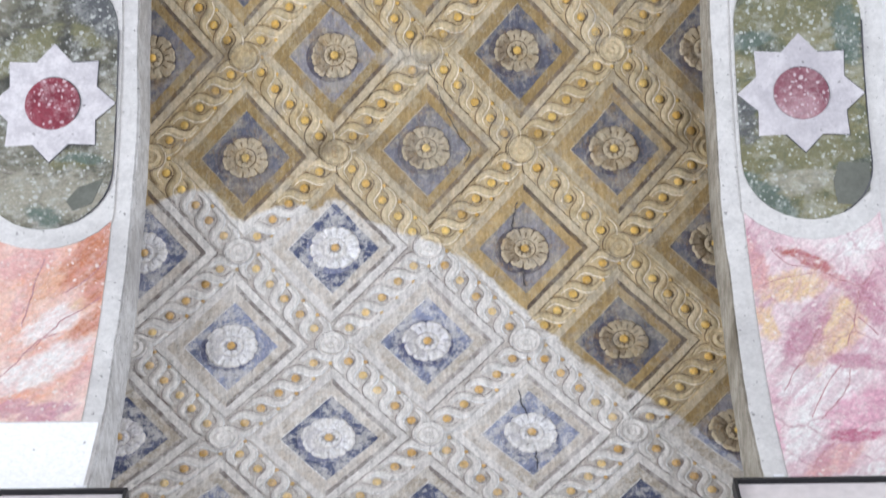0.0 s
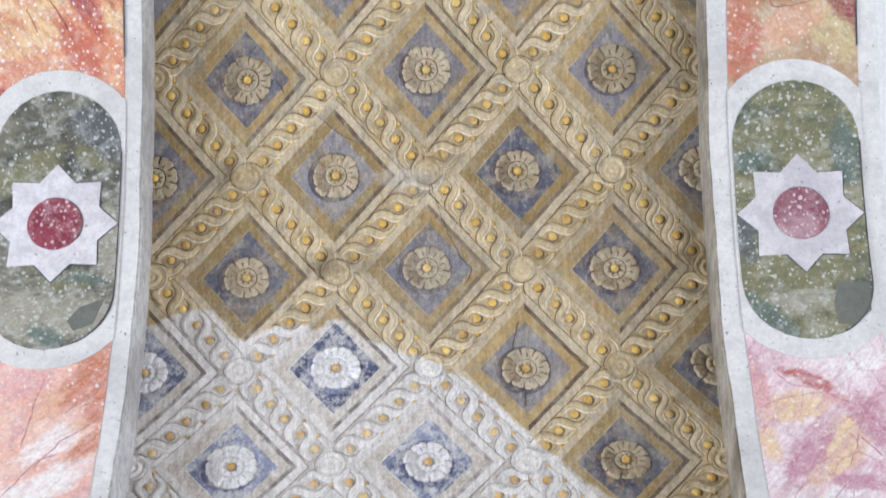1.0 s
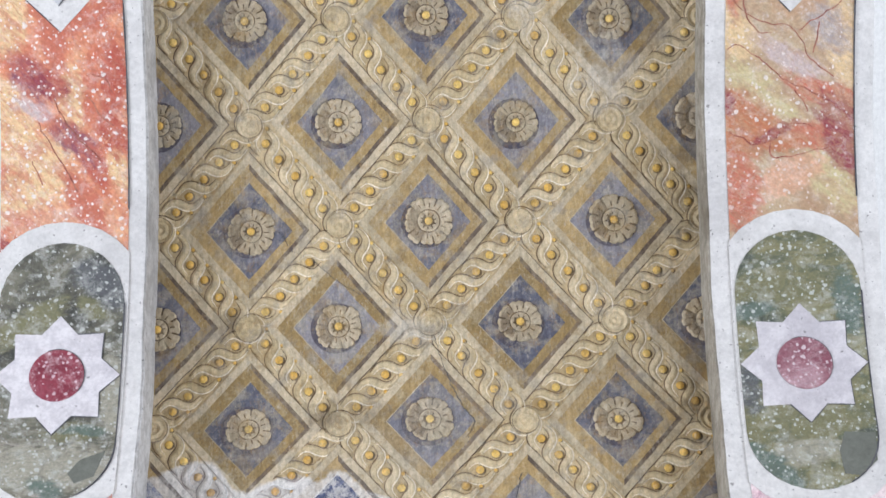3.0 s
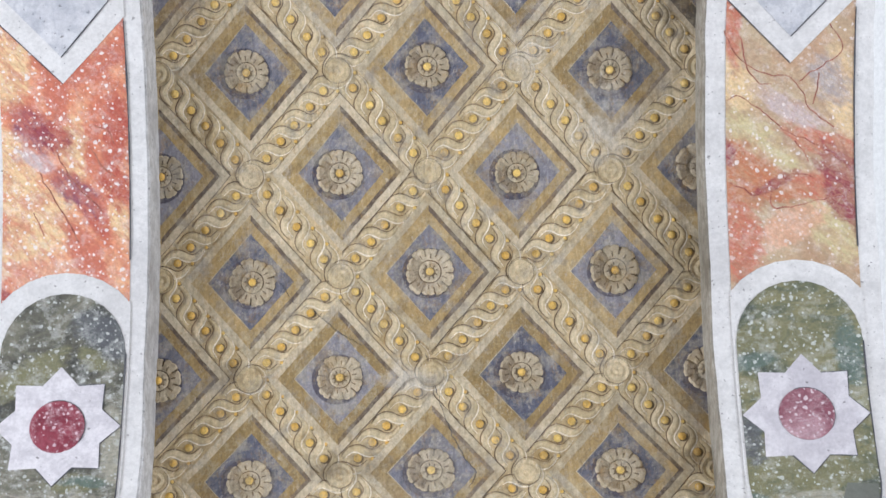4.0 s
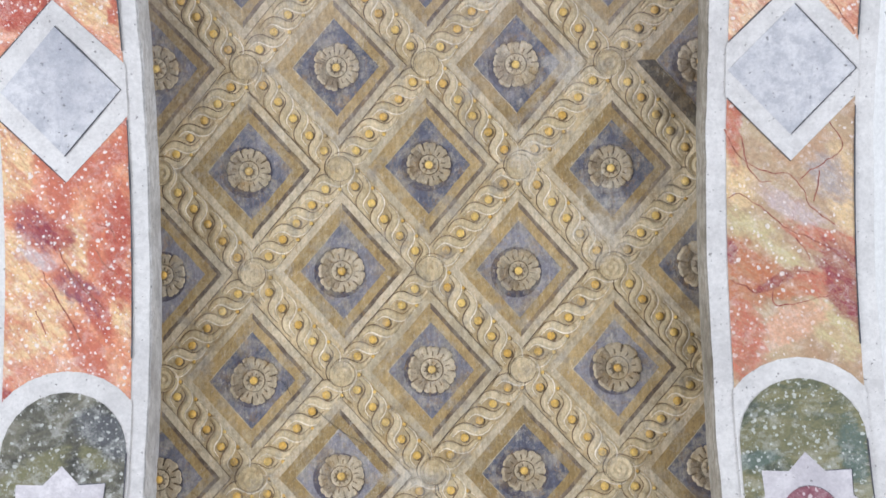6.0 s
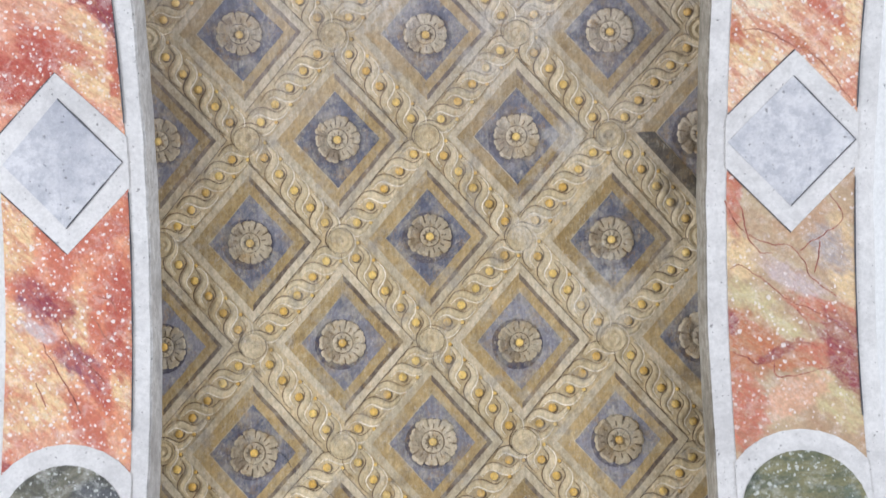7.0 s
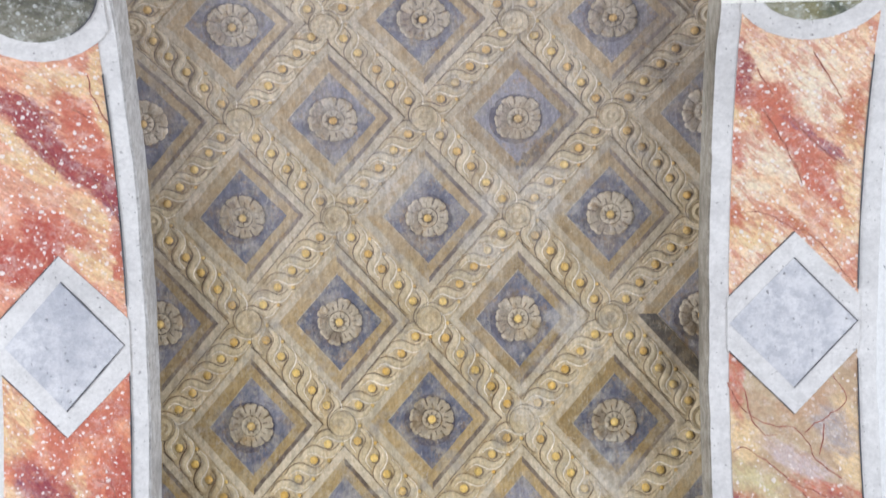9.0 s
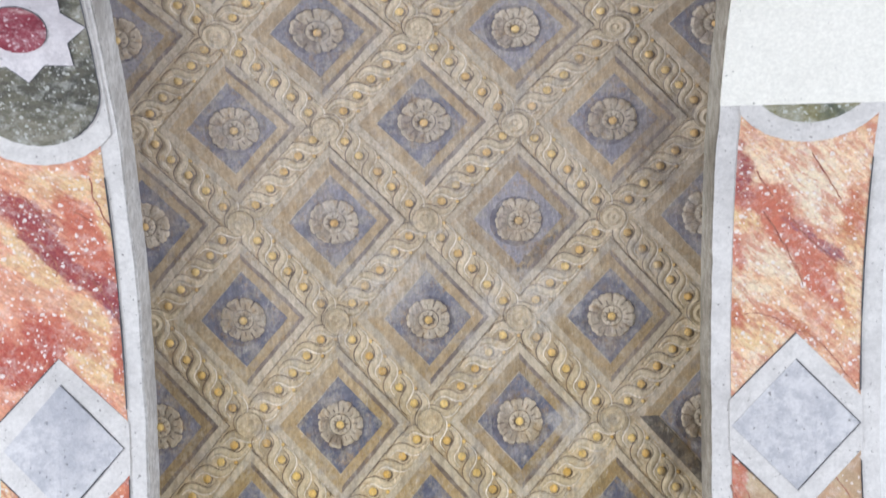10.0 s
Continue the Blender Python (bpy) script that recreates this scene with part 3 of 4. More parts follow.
def strip(bm, inner, outer, d, radius, closed=True, ends=True):
    """A flat moulding between two outlines with equal counts of points, d proud of the arch."""
    n = len(inner)
    tops = [[bm.verts.new(bend(u, v, d, radius)) for u, v in line] for line in (inner, outer)]
    feet = [[bm.verts.new(bend(u, v, -0.004, radius)) for u, v in line] for line in (inner, outer)]
    for i in range(n if closed else n - 1):
        j = (i + 1) % n
        bm.faces.new((tops[0][i], tops[0][j], tops[1][j], tops[1][i]))
        for top, foot in zip(tops, feet):
            bm.faces.new((top[i], top[j], foot[j], foot[i]))
    if not closed:
        for i in (0, n - 1):
            bm.faces.new((tops[0][i], tops[1][i], feet[1][i], feet[0][i]))


def smoothed(points, step=0.03):
    """The outline with further points along its sides."""
    out = []
    for (u0, v0), (u1, v1) in zip(points, points[1:] + points[:1]):
        n = max(1, round(math.hypot(u1 - u0, v1 - v0) / step))
        out += [(u0 + (u1 - u0) * k / n, v0 + (v1 - v0) * k / n) for k in range(n)]
    return out


def diamond(k, n=6, wob=0.0):
    """The outline of a coffer, k of the way from its middle to the next knots."""
    corners = [(k * H, 0), (0, k * S), (-k * H, 0), (0, -k * S)]
    out = []
    for (u0, v0), (u1, v1) in zip(corners, corners[1:] + corners[:1]):
        out += [(u0 + (u1 - u0) * i / n, v0 + (v1 - v0) * i / n) for i in range(n)]
    return out


def sweep_box(name, mat, x0, x1, r0, r1, a0, a1, steps, parent=None, label="", wob=0.0):
    """A curved bar of the arch: from x0 to x1, between two radii and two angles."""
    bm = bmesh.new()
    rows = []
    for k in range(steps + 1):
        a = radians(a0 + (a1 - a0) * k / steps)
        e = [wob * (noise.noise((a * 7, i, 3.3)) + 0.6 * noise.noise((a * 31, i, 7.1))) for i in (x0, x1)]
        rows.append([bm.verts.new((x, YC - r * math.sin(a), ZC + r * math.cos(a))) for x, r in ((x0 + e[0], r0), (x1 + e[1], r0), (x1 + e[1] * 0.3, r1), (x0 + e[0] * 0.3, r1))])
    for p, q in zip(rows, rows[1:]):
        for i in range(4):
            j = (i + 1) % 4
            bm.faces.new((p[i], p[j], q[j], q[i]))
    bm.faces.new(rows[0]), bm.faces.new(rows[-1])
    return link(name, bm, mat, parent, label)


def slab(name, mat, x0, x1, y0, y1, z0, z1, parent=None, label=""):
    bm = bmesh.new()
    bmesh.ops.create_cube(bm, size=1, matrix=Matrix.LocRotScale(((x0 + x1) / 2, (y0 + y1) / 2, (z0 + z1) / 2), None, (x1 - x0, y1 - y0, z1 - z0)))
    return link(name, bm, mat, parent, label)


# ---- the building round the arch ----
Y0, Y1 = YC - RB, YC + RB
FAR0, FAR1 = -3.4, 5.0
tagged(slab("floor", STONE, -ROOM, ROOM, FAR0, FAR1, -0.2, 0.0), "pale worn stone floor of the passage", "floor", kind="structure")
for nm, x0, x1 in (("ceiling_1", -ROOM, BL), ("ceiling_2", BR, ROOM)):
    tagged(slab(nm, WALL, x0, x1, FAR0, FAR1, TOP, TOP + 0.2), "plain white plaster ceiling beside the arch", "ceiling", kind="structure")
for nm, y0, y1 in (("wall_south", FAR0 - 0.3, FAR0), ("wall_north", FAR1, FAR1 + 0.3)):
    tagged(slab(nm, WALL, -ROOM, ROOM, y0, y1, 0, TOP + 0.2), "plain white plaster wall", "wall", kind="structure")
for nm, x0, x1 in (("wall_west", -ROOM - 0.3, -ROOM), ("wall_east", ROOM, ROOM + 0.3)):
    bm = bmesh.new()
    for y0, y1, z0, z1 in ((FAR0, WIN - 1.6, 0, TOP), (WIN + 1.6, FAR1, 0, TOP), (WIN - 1.6, WIN + 1.6, 0, 1.1), (WIN - 1.6, WIN + 1.6, 4.7, TOP)):
        bmesh.ops.create_cube(bm, size=1, matrix=Matrix.LocRotScale(((x0 + x1) / 2, (y0 + y1) / 2, (z0 + z1) / 2), None, (x1 - x0, y1 - y0, z1 - z0)))
    tagged(link(nm, bm, WALL), "white plaster wall with a tall added opening", "wall", kind="structure")
# the thick wall that the arch pierces, its two piers and the masonry over the arch
for nm, y0, y1 in (("pier_1", FAR0, Y0), ("pier_2", Y1, FAR1)):
    tagged(slab(nm, PLASTER, BL, BR, y0, y1, 0, ZC), "white plastered pier that carries the painted arch", "pier", kind="structure")
bm = bmesh.new()
rows = []
for k in range(37):
    a = radians(-90 + 5 * k)
    r = R + 0.10
    y, z = YC - r * math.sin(a), ZC + r * math.cos(a)
    rows.append([bm.verts.new(q) for q in ((BL + 0.004, y, z), (BR - 0.004, y, z), (BR - 0.004, y, TOP + 0.2), (BL + 0.004, y, TOP + 0.2))])
for p, q in zip(rows, rows[1:]):
    for i in range(4):
        j = (i + 1) % 4
        bm.faces.new((p[i], p[j], q[j], q[i]))
bm.faces.new(rows[0]), bm.faces.new(rows[-1])
for y0, y1 in ((FAR0, YC - R - 0.10), (YC + R + 0.10, FAR1)):
    bmesh.ops.create_cube(bm, size=1, matrix=Matrix.LocRotScale(((BL + BR) / 2, (y0 + y1) / 2, (ZC + TOP + 0.2) / 2), None, (BR - BL - 0.008, y1 - y0, TOP + 0.2 - ZC)))
tagged(link("wall_over_arch", bm, WALL), "white plastered masonry above the arch", "wall", kind="structure")

# ---- the two bands ----
def oval(half, length, n=14):
    """A stadium: straight sides and round ends."""
    c = length - half
    pts = [(half * math.cos(math.pi * k / n), c + half * math.sin(math.pi * k / n)) for k in range(n + 1)]
    return smoothed(pts + [(-u, -v) for u, v in pts], 0.04)


def clipped(points, half):
    return [(max(-half, min(half, u)), v) for u, v in points]


def star_shape(r, n=8, inner=0.745):
    return smoothed([((r if k % 2 == 0 else r * inner) * math.sin(math.pi * k / n), (r if k % 2 == 0 else r * inner) * math.cos(math.pi * k / n)) for k in range(2 * n)], 0.02)


def circle(r, n=40):
    return [(r * math.cos(2 * math.pi * k / n), r * math.sin(2 * math.pi * k / n)) for k in range(n)]


def laid(name, edge, d, mat, parent, label, u, deg, rings=6):
    bm = bmesh.new()
    inlay(bm, edge, d, RB, rings)
    ob = link(name, bm, mat, parent, label)
    ob.matrix_basis = on_arch(u, deg, RB)
    return ob


def panel(name, mat, parent, label, u, a0, a1):
    return sweep_box(name, mat, u - PANEL, u + PANEL, RB - 0.002, RB + 0.01, a0, a1, 50, parent, label, 0.002)


def painted_line(parent, pts, width, u, deg, d, name="painted_line", mat=None):
    """A thin dark line along points of the unrolled band."""
    bm = bmesh.new()
    fine = [pts[0]]
    for (u0, v0), (u1, v1) in zip(pts, pts[1:]):
        n = max(1, round(math.hypot(u1 - u0, v1 - v0) / 0.03))
        fine += [(u0 + (u1 - u0) * k / n, v0 + (v1 - v0) * k / n) for k in range(1, n + 1)]
    left, right = [], []
    for k, (a, b) in enumerate(fine):
        p, q = fine[max(0, k - 1)], fine[min(len(fine) - 1, k + 1)]
        du, dv = q[0] - p[0], q[1] - p[1]
        ln = math.hypot(du, dv) or 1
        w = width * (0.55 + 0.45 * noise.noise((a * 9, b * 9, u)) + 0.3 * noise.noise((a * 50, b * 50, u)))
        left.append((a - dv / ln * w, b + du / ln * w)), right.append((a + dv / ln * w, b - du / ln * w))
    strip(bm, left, right, d, RB, closed=False)
    ob = link(name, bm, mat or LINE, parent)
    ob.matrix_basis = on_arch(u, deg, RB)


OVAL_MID, OVAL_HALF = -43.3, 0.377
DIA = 0.9


def star_panel(band, u, deg, green, disc_mat, green_label, disc_label):
    laid("oval_frame", clipped(oval(0.236, OVAL_HALF + 0.060), PANEL + 0.004), 0.004, PLASTER, band, "white painted frame", u, deg)
    o = laid("oval_panel", oval(0.174, OVAL_HALF), 0.006, green, band, green_label, u, deg)
    laid("star", star_shape(0.173), 0.008, STAR, band, "white eight-pointed star", u, deg - 0.2)
    laid("disc", circle(0.0755), 0.010, disc_mat, band, disc_label, u, deg - 0.2, 4)
    half = OVAL_HALF - 0.174
    # painted shadow lines on the right of star, disc and oval
    tips = [((0.173 if k % 2 == 0 else 0.129) * math.sin(math.pi * k / 8), (0.173 if k % 2 == 0 else 0.129) * math.cos(math.pi * k / 8)) for k in range(1, 10)]
    painted_line(band, tips, 0.0022, u, deg - 0.2, 0.0085)
    painted_line(band, [(0.076 * math.sin(t), 0.076 * math.cos(t)) for t in np.linspace(-0.4, 2.2, 14)], 0.0018, u, deg - 0.2, 0.0105)
    painted_line(band, [(0.174 * math.sin(t), -half - 0.174 * math.cos(t)) for t in np.linspace(0.5, 1.57, 8)] + [(0.174, half)], 0.003, u, deg, 0.0075)
    return o


def lozenge(band, u, mid, wide):
    half = radians(9.2) * RB
    laid("lozenge_frame", clipped(smoothed([(0.256, 0), (0, half), (-0.256, 0), (0, -half)], 0.02), PANEL + 0.004), 0.004, PLASTER, band, "white painted lozenge frame", u, mid)
    hi = radians(6.55) * RB
    laid("lozenge", smoothed([(wide, 0), (0, hi), (-wide, 0), (0, -hi)], 0.02), 0.0055, SLATE, band, "pale grey painted stone lozenge", u, mid)
    # painted shadow along the lozenge's two right sides
    painted_line(band, [(0, hi), (wide, 0), (0.0, -hi)], 0.0028, u, mid, 0.0068)
    cut = half * (1 - PANEL / 0.256)
    painted_line(band, [(0.0, half), (-PANEL, cut)], 0.0024, u, mid, 0.0046)
    painted_line(band, [(-PANEL, -cut), (0.0, -half)], 0.0024, u, mid, 0.0046)


def band(name, x0, x1, mid, label):
    b = sweep_box(name, PLASTER, x0, x1, RB, R + 0.25, -90, 90, 180, wob=0.005)
    return tagged(b, label, "arch band", "painted bands of the arch")


left = band("arch_band", BL, SL, LEFT_MID, "white plastered arch band with fiery red painted marble")
right = band("arch_band", SR, BR, RIGHT_MID, "white plastered arch band with peach and rose painted marble")
panel("marble_panel", M_LOW_L, left, "orange and pale pink painted marble", LEFT_MID, -78.5, -44)
panel("marble_panel", M_MID_L, left, "fiery red and yellow painted marble", LEFT_MID, -43.4, 0.5)
panel("marble_panel", M_FAR_L, left, "streaked red painted marble", LEFT_MID, 1.1, 45)
panel("marble_panel", M_LOW_R, right, "rose painted marble with violet veins", RIGHT_MID, -89.5, -44)
panel("marble_panel", M_MID_R, right, "peach painted marble with dark red veins", RIGHT_MID, -43.4, 0.5)
panel("marble_panel", M_FAR_R, right, "orange and yellow painted marble", RIGHT_MID, 1.1, 33.5)
star_panel(left, LEFT_MID, OVAL_MID, GREEN_L, PORPHYRY_L, "grey green speckled painted stone", "crimson speckled disc")
star_panel(right, RIGHT_MID, OVAL_MID, GREEN_R, PORPHYRY_R, "olive green speckled painted stone", "faded pink speckled disc")
star_panel(left, LEFT_MID + 0.03, 45.6, GREEN_L, PORPHYRY_L, "grey green speckled painted stone", "crimson speckled disc")
laid("oval_frame", clipped(oval(0.236, OVAL_HALF + 0.06), PANEL + 0.004), 0.004, PLASTER, right, "white painted frame", RIGHT_MID, 45.9)
laid("oval_panel", oval(0.174, OVAL_HALF), 0.006, GREEN_R, right, "olive green speckled painted stone", RIGHT_MID, 45.9)
MORTAR = plaster("grey green mortar", lin(112, 114, 106), lin(92, 94, 86), 0.3, 60.0, 0.8)
laid("mortar_patch", smoothed([(0.052, 0.05), (-0.03, 0.055), (-0.05, 0.0), (-0.045, -0.07), (0.0, -0.075), (0.045, -0.03)], 0.02), 0.0072, MORTAR, right, "grey mortar patch", RIGHT_MID + 0.115, -52.6, 4)
laid("mortar_patch", smoothed([(0.045, 0.045), (-0.02, 0.02), (-0.05, -0.02), (-0.03, -0.05), (0.02, -0.03)], 0.02), 0.0072, MORTAR, left, "grey mortar patch", LEFT_MID + 0.105, -53.0, 4)
for b, u in ((left, LEFT_MID), (right, RIGHT_MID)):
    lozenge(b, u, *((DIA - 0.42, 0.168) if b is left else (DIA + 0.25, 0.178)))
    arc = lambda a: radians(a - DIA) * RB
    # the panels' right edges carry a dark line as painted shadow
    painted_line(b, [(PANEL, arc(-26.5)), (PANEL, arc(-2.6))], 0.003, u, DIA, 0.0045)
    painted_line(b, [(PANEL, arc(4.4)), (PANEL, arc(28.5))], 0.003, u, DIA, 0.0045)


def vein_paint(name, dark, pale):
    """Thin brushed colour that breaks up and lets the ground show."""
    m = Nodes(name)
    thin = m.ramp(m.noise(55.0, 6, 0.75), 0.38, 0.62)
    return m.done(m.mix(m.math("MULTIPLY", thin, 0.8), dark, pale), 0.9, thin, 0.0005, 0.2)


VEIN_RED, VEIN_ROSE = vein_paint("dark red painted vein", lin(138, 70, 64), lin(190, 128, 104)), vein_paint("rose painted vein", lin(176, 112, 120), lin(214, 180, 182))


def vein(parent, points):
    """A thin brushed vein that bends through points (x, arc) of the band."""
    u0, v0 = sum(u for u, _ in points) / len(points), sum(v for _, v in points) / len(points)
    ends = [points[0]] + points + [points[-1]]
    curve_ = []
    for a, b, c, d in zip(ends, ends[1:], ends[2:], ends[3:]):
        for k in range(6):
            t = k / 6
            curve_.append(tuple(b[i] + 0.5 * t * (c[i] - a[i] + t * (2 * a[i] - 5 * b[i] + 4 * c[i] - d[i] + t * (3 * (b[i] - c[i]) + d[i] - a[i]))) for i in (0, 1)))
    curve_.append(points[-1])
    wavy = [(u - u0 + 0.007 * noise.noise((u * 40, v * 40, 1.5)), v - v0 + 0.007 * noise.noise((u * 40, v * 40, 8.5))) for u, v in curve_]
    painted_line(parent, wavy, 0.0022 if v0 < -1.45 else 0.0027, u0, math.degrees(v0 / RB), 0.0030, "painted_vein", VEIN_ROSE if v0 < -1.45 else VEIN_RED)


vein(left, [(-1.115, -1.892), (-1.103, -1.768), (-1.084, -1.681)])
vein(left, [(-1.088, -1.974), (-1.016, -1.876), (-0.930, -1.806)])
vein(left, [(-1.027, -1.787), (-0.973, -1.752), (-0.921, -1.683)])
vein(left, [(-1.145, -2.055), (-1.078, -1.947), (-1.026, -1.911)])
vein(left, [(-1.175, -0.496), (-1.128, -0.576), (-1.089, -0.640), (-1.065, -0.689)])
vein(left, [(-1.126, -0.425), (-1.103, -0.481), (-1.057, -0.545), (-1.001, -0.602)])
vein(left, [(-1.020, -0.364), (-0.981, -0.380), (-0.959, -0.420)])
vein(left, [(-1.030, -0.427), (-0.992, -0.483), (-0.961, -0.508)])
vein(left, [(-1.192, -0.607), (-1.160, -0.671)])
vein(left, [(-1.124, 0.620), (-1.087, 0.553), (-1.086, 0.504)])
vein(left, [(-0.987, 0.493), (-0.947, 0.434), (-0.926, 0.368)])
vein(left, [(-0.963, 0.800), (-0.959, 0.741), (-0.923, 0.648)])
vein(left, [(-1.014, 0.700), (-0.966, 0.666)])
vein(left, [(-1.149, 0.754), (-1.112, 0.703), (-1.089, 0.653)])
vein(right, [(0.750, -0.131), (0.777, -0.194), (0.825, -0.242), (0.888, -0.259), (0.935, -0.267), (0.967, -0.307), (0.999, -0.363), (1.054, -0.408)])
vein(right, [(0.959, -0.276), (1.014, -0.238), (1.076, -0.192), (1.046, -0.136), (1.034, -0.105)])
vein(right, [(1.014, -0.250), (0.999, -0.339)])
vein(right, [(0.754, -0.330), (0.794, -0.320), (0.857, -0.360), (0.920, -0.417), (0.998, -0.450), (1.061, -0.491), (1.099, -0.526)])
vein(right, [(0.759, -0.556), (0.822, -0.589), (0.869, -0.590), (0.933, -0.539), (0.996, -0.545)])
vein(right, [(0.877, -0.590), (0.884, -0.627), (0.963, -0.623), (1.074, -0.594)])
vein(right, [(0.793, -0.155), (0.809, -0.234), (0.849, -0.282), (0.880, -0.282)])
vein(right, [(0.943, -0.441), (0.982, -0.505)])
vein(right, [(0.948, 0.812), (1.018, 0.711), (1.036, 0.677)])
vein(right, [(0.829, 0.642), (0.896, 0.541), (0.949, 0.426)])
vein(right, [(0.756, 0.338), (0.829, 0.348), (0.923, 0.305), (0.987, 0.271), (1.100, 0.136)])
vein(right, [(0.804, 0.766), (0.855, 0.690)])
vein(right, [(0.905, 0.628), (0.971, 0.547), (1.049, 0.488)])
vein(right, [(0.793, -2.126), (0.848, -2.033), (0.906, -1.925)])
vein(right, [(0.938, -1.747), (1.026, -1.793), (1.070, -1.741)])
vein(right, [(1.025, -1.801), (0.991, -1.926), (0.969, -1.980)])
vein(right, [(0.839, -2.222), (0.909, -2.090), (0.960, -2.035)])
vein(right, [(0.858, -2.232), (0.944, -2.128), (0.964, -2.054)])
vein(right, [(0.772, -1.797), (0.825, -1.772), (0.938, -1.747)])
vein(right, [(1.011, -1.890), (1.051, -1.954)])
vein(right, [(0.816, -2.400), (0.853, -2.340), (0.917, -2.282)])
vein(right, [(0.814, -1.676), (0.859, -1.729), (0.931, -1.738)])
# the flanks of the bands, worn and grey, and patches of fresh plaster
sweep_box("band_flank", FLANK, SL - 0.004, SL + 0.006, RB + 0.003, R, -90, 90, 180, left, "worn grey plaster edge", 0.008)
sweep_box("band_flank", FLANK_BROWN, SR - 0.006, SR + 0.004, RB + 0.003, R, -90, 90, 180, right, "worn beige plaster edge", 0.008)
sweep_box("repair_patch", REPAIR_OLD, BR - 0.47, BR + 0.003, RB - 0.010, RB + 0.01, 34.6, 90, 30, right, "fresh white repair plaster")
sweep_box("repair_patch", REPAIR, BL, SL - 0.006, RB - 0.004, RB + 0.01, -90, -78.8, 12, left, "fresh white repair plaster")

# ---- framed boards on the pier ----
def framed_board(x0, x1, top, label):
    mid, w, h = (x0 + x1) / 2, x1 - x0, 0.75
    base = new("framed_board")
    base.location = (mid, Y1 - 0.002, top - h)
    tagged(base, label, "board", "framed boards on the pier")
    slab("board", BOARD, -w / 2 + 0.01, w / 2 - 0.01, -0.022, -0.002, 0.01, h - 0.01, base, "off-white board")
    for a, b, c, d in ((-w / 2, w / 2, h - 0.008, h), (-w / 2, w / 2, 0, 0.008), (-w / 2, -w / 2 + 0.008, 0.008, h - 0.008), (w / 2 - 0.008, w / 2, 0.008, h - 0.008)):
        slab("frame_bar", BLACK, a, b, -0.034, 0, c, d, base, "black metal frame bar")
    for k in (-0.30, 0.30):
        slab("clip", CLIP, k * w - 0.012, k * w + 0.012, -0.03, 0.0, h + 0.0005, h + 0.016, base, "pale plastic clip")


framed_board(-1.31, -0.762, ZC + 0.040, "off-white board in a thin black frame on the pier")
framed_board(0.616, 1.15, ZC + 0.050, "off-white board in a thin black frame on the pier")

# ---- the coffered soffit ----
arch = sweep_box("coffered_arch", GROUND, SL, SR, R, R + 0.095, -90, 90, 90)
tagged(arch, "frescoed arch soffit of diamond coffers, ochre and blue, partly cleaned", "arch")


def rosette_mesh(name, petals, reach, seed):
    """Two rings of petals with dark outlines round a small hollow; shade is painted into the left petals."""
    rnd = random.Random(seed)
    bm = bmesh.new()
    na, nr = petals * 16, 18
    wob = [rnd.uniform(0.93, 1.05) for _ in range(petals)]
    grid = []
    for k in range(nr + 1):
        ring = []
        for i in range(na):
            t = i / na * petals
            f = t % 1.0
            lobe = abs(math.sin(math.pi * f)) ** 0.45
            rho = k / nr
            edge = reach * (0.95 + (wob[int(t)] * (0.90 + 0.10 * lobe - 0.05 * math.exp(-((f - 0.5) / 0.09) ** 2)) - 0.95) * rho ** 3)
            outer = rho > 0.5
            f2 = (t + 0.5) % 1.0
            bump = abs(math.sin(math.pi * (f if outer else f2))) ** 0.5
            if outer:
                q = (rho - 0.5) / 0.5
                hgt = 0.006 + 0.004 * bump * math.sin(math.pi * min(1, 0.18 + 0.72 * q)) - 0.003 * (q > 0.95)
            else:
                q = rho / 0.5
                hgt = 0.005 + 0.004 * bump * math.sin(math.pi * min(1.0, q)) if q > 0.4 else 0.005
            ang = 2 * math.pi * i / na
            ring.append(bm.verts.new(bend(edge * rho * math.cos(ang), edge * rho * math.sin(ang), hgt, R)))
            if k == 0:
                break
        grid.append(ring)
    foot = [bm.verts.new((*v.co.xy, 0.004)) for v in grid[-1]]
    for i in range(na):
        j = (i + 1) % na
        f = (i + 0.5) / na * petals % 1.0
        f2 = (f + 0.5) % 1.0
        bm.faces.new((grid[0][0], grid[1][i], grid[1][j]))
        for k in range(1, nr):
            rho = (k + 0.5) / nr
            side = min(f, 1 - f) if rho > 0.5 else min(f2, 1 - f2)
            face = bm.faces.new((grid[k][i], grid[k + 1][i], grid[k + 1][j], grid[k][j]))
            ang = 2 * math.pi * (i + 0.5) / na
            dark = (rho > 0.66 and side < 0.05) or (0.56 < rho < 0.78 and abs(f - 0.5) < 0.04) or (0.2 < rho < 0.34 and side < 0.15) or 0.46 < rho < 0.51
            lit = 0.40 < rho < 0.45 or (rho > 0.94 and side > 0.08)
            # painted shade: the same left side of every rosette is darker
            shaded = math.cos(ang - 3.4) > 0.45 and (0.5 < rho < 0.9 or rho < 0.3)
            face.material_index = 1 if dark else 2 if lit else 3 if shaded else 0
        bm.faces.new((grid[nr][i], foot[i], foot[j], grid[nr][j])).material_index = 1
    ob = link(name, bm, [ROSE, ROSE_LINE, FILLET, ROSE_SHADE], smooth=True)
    return ob


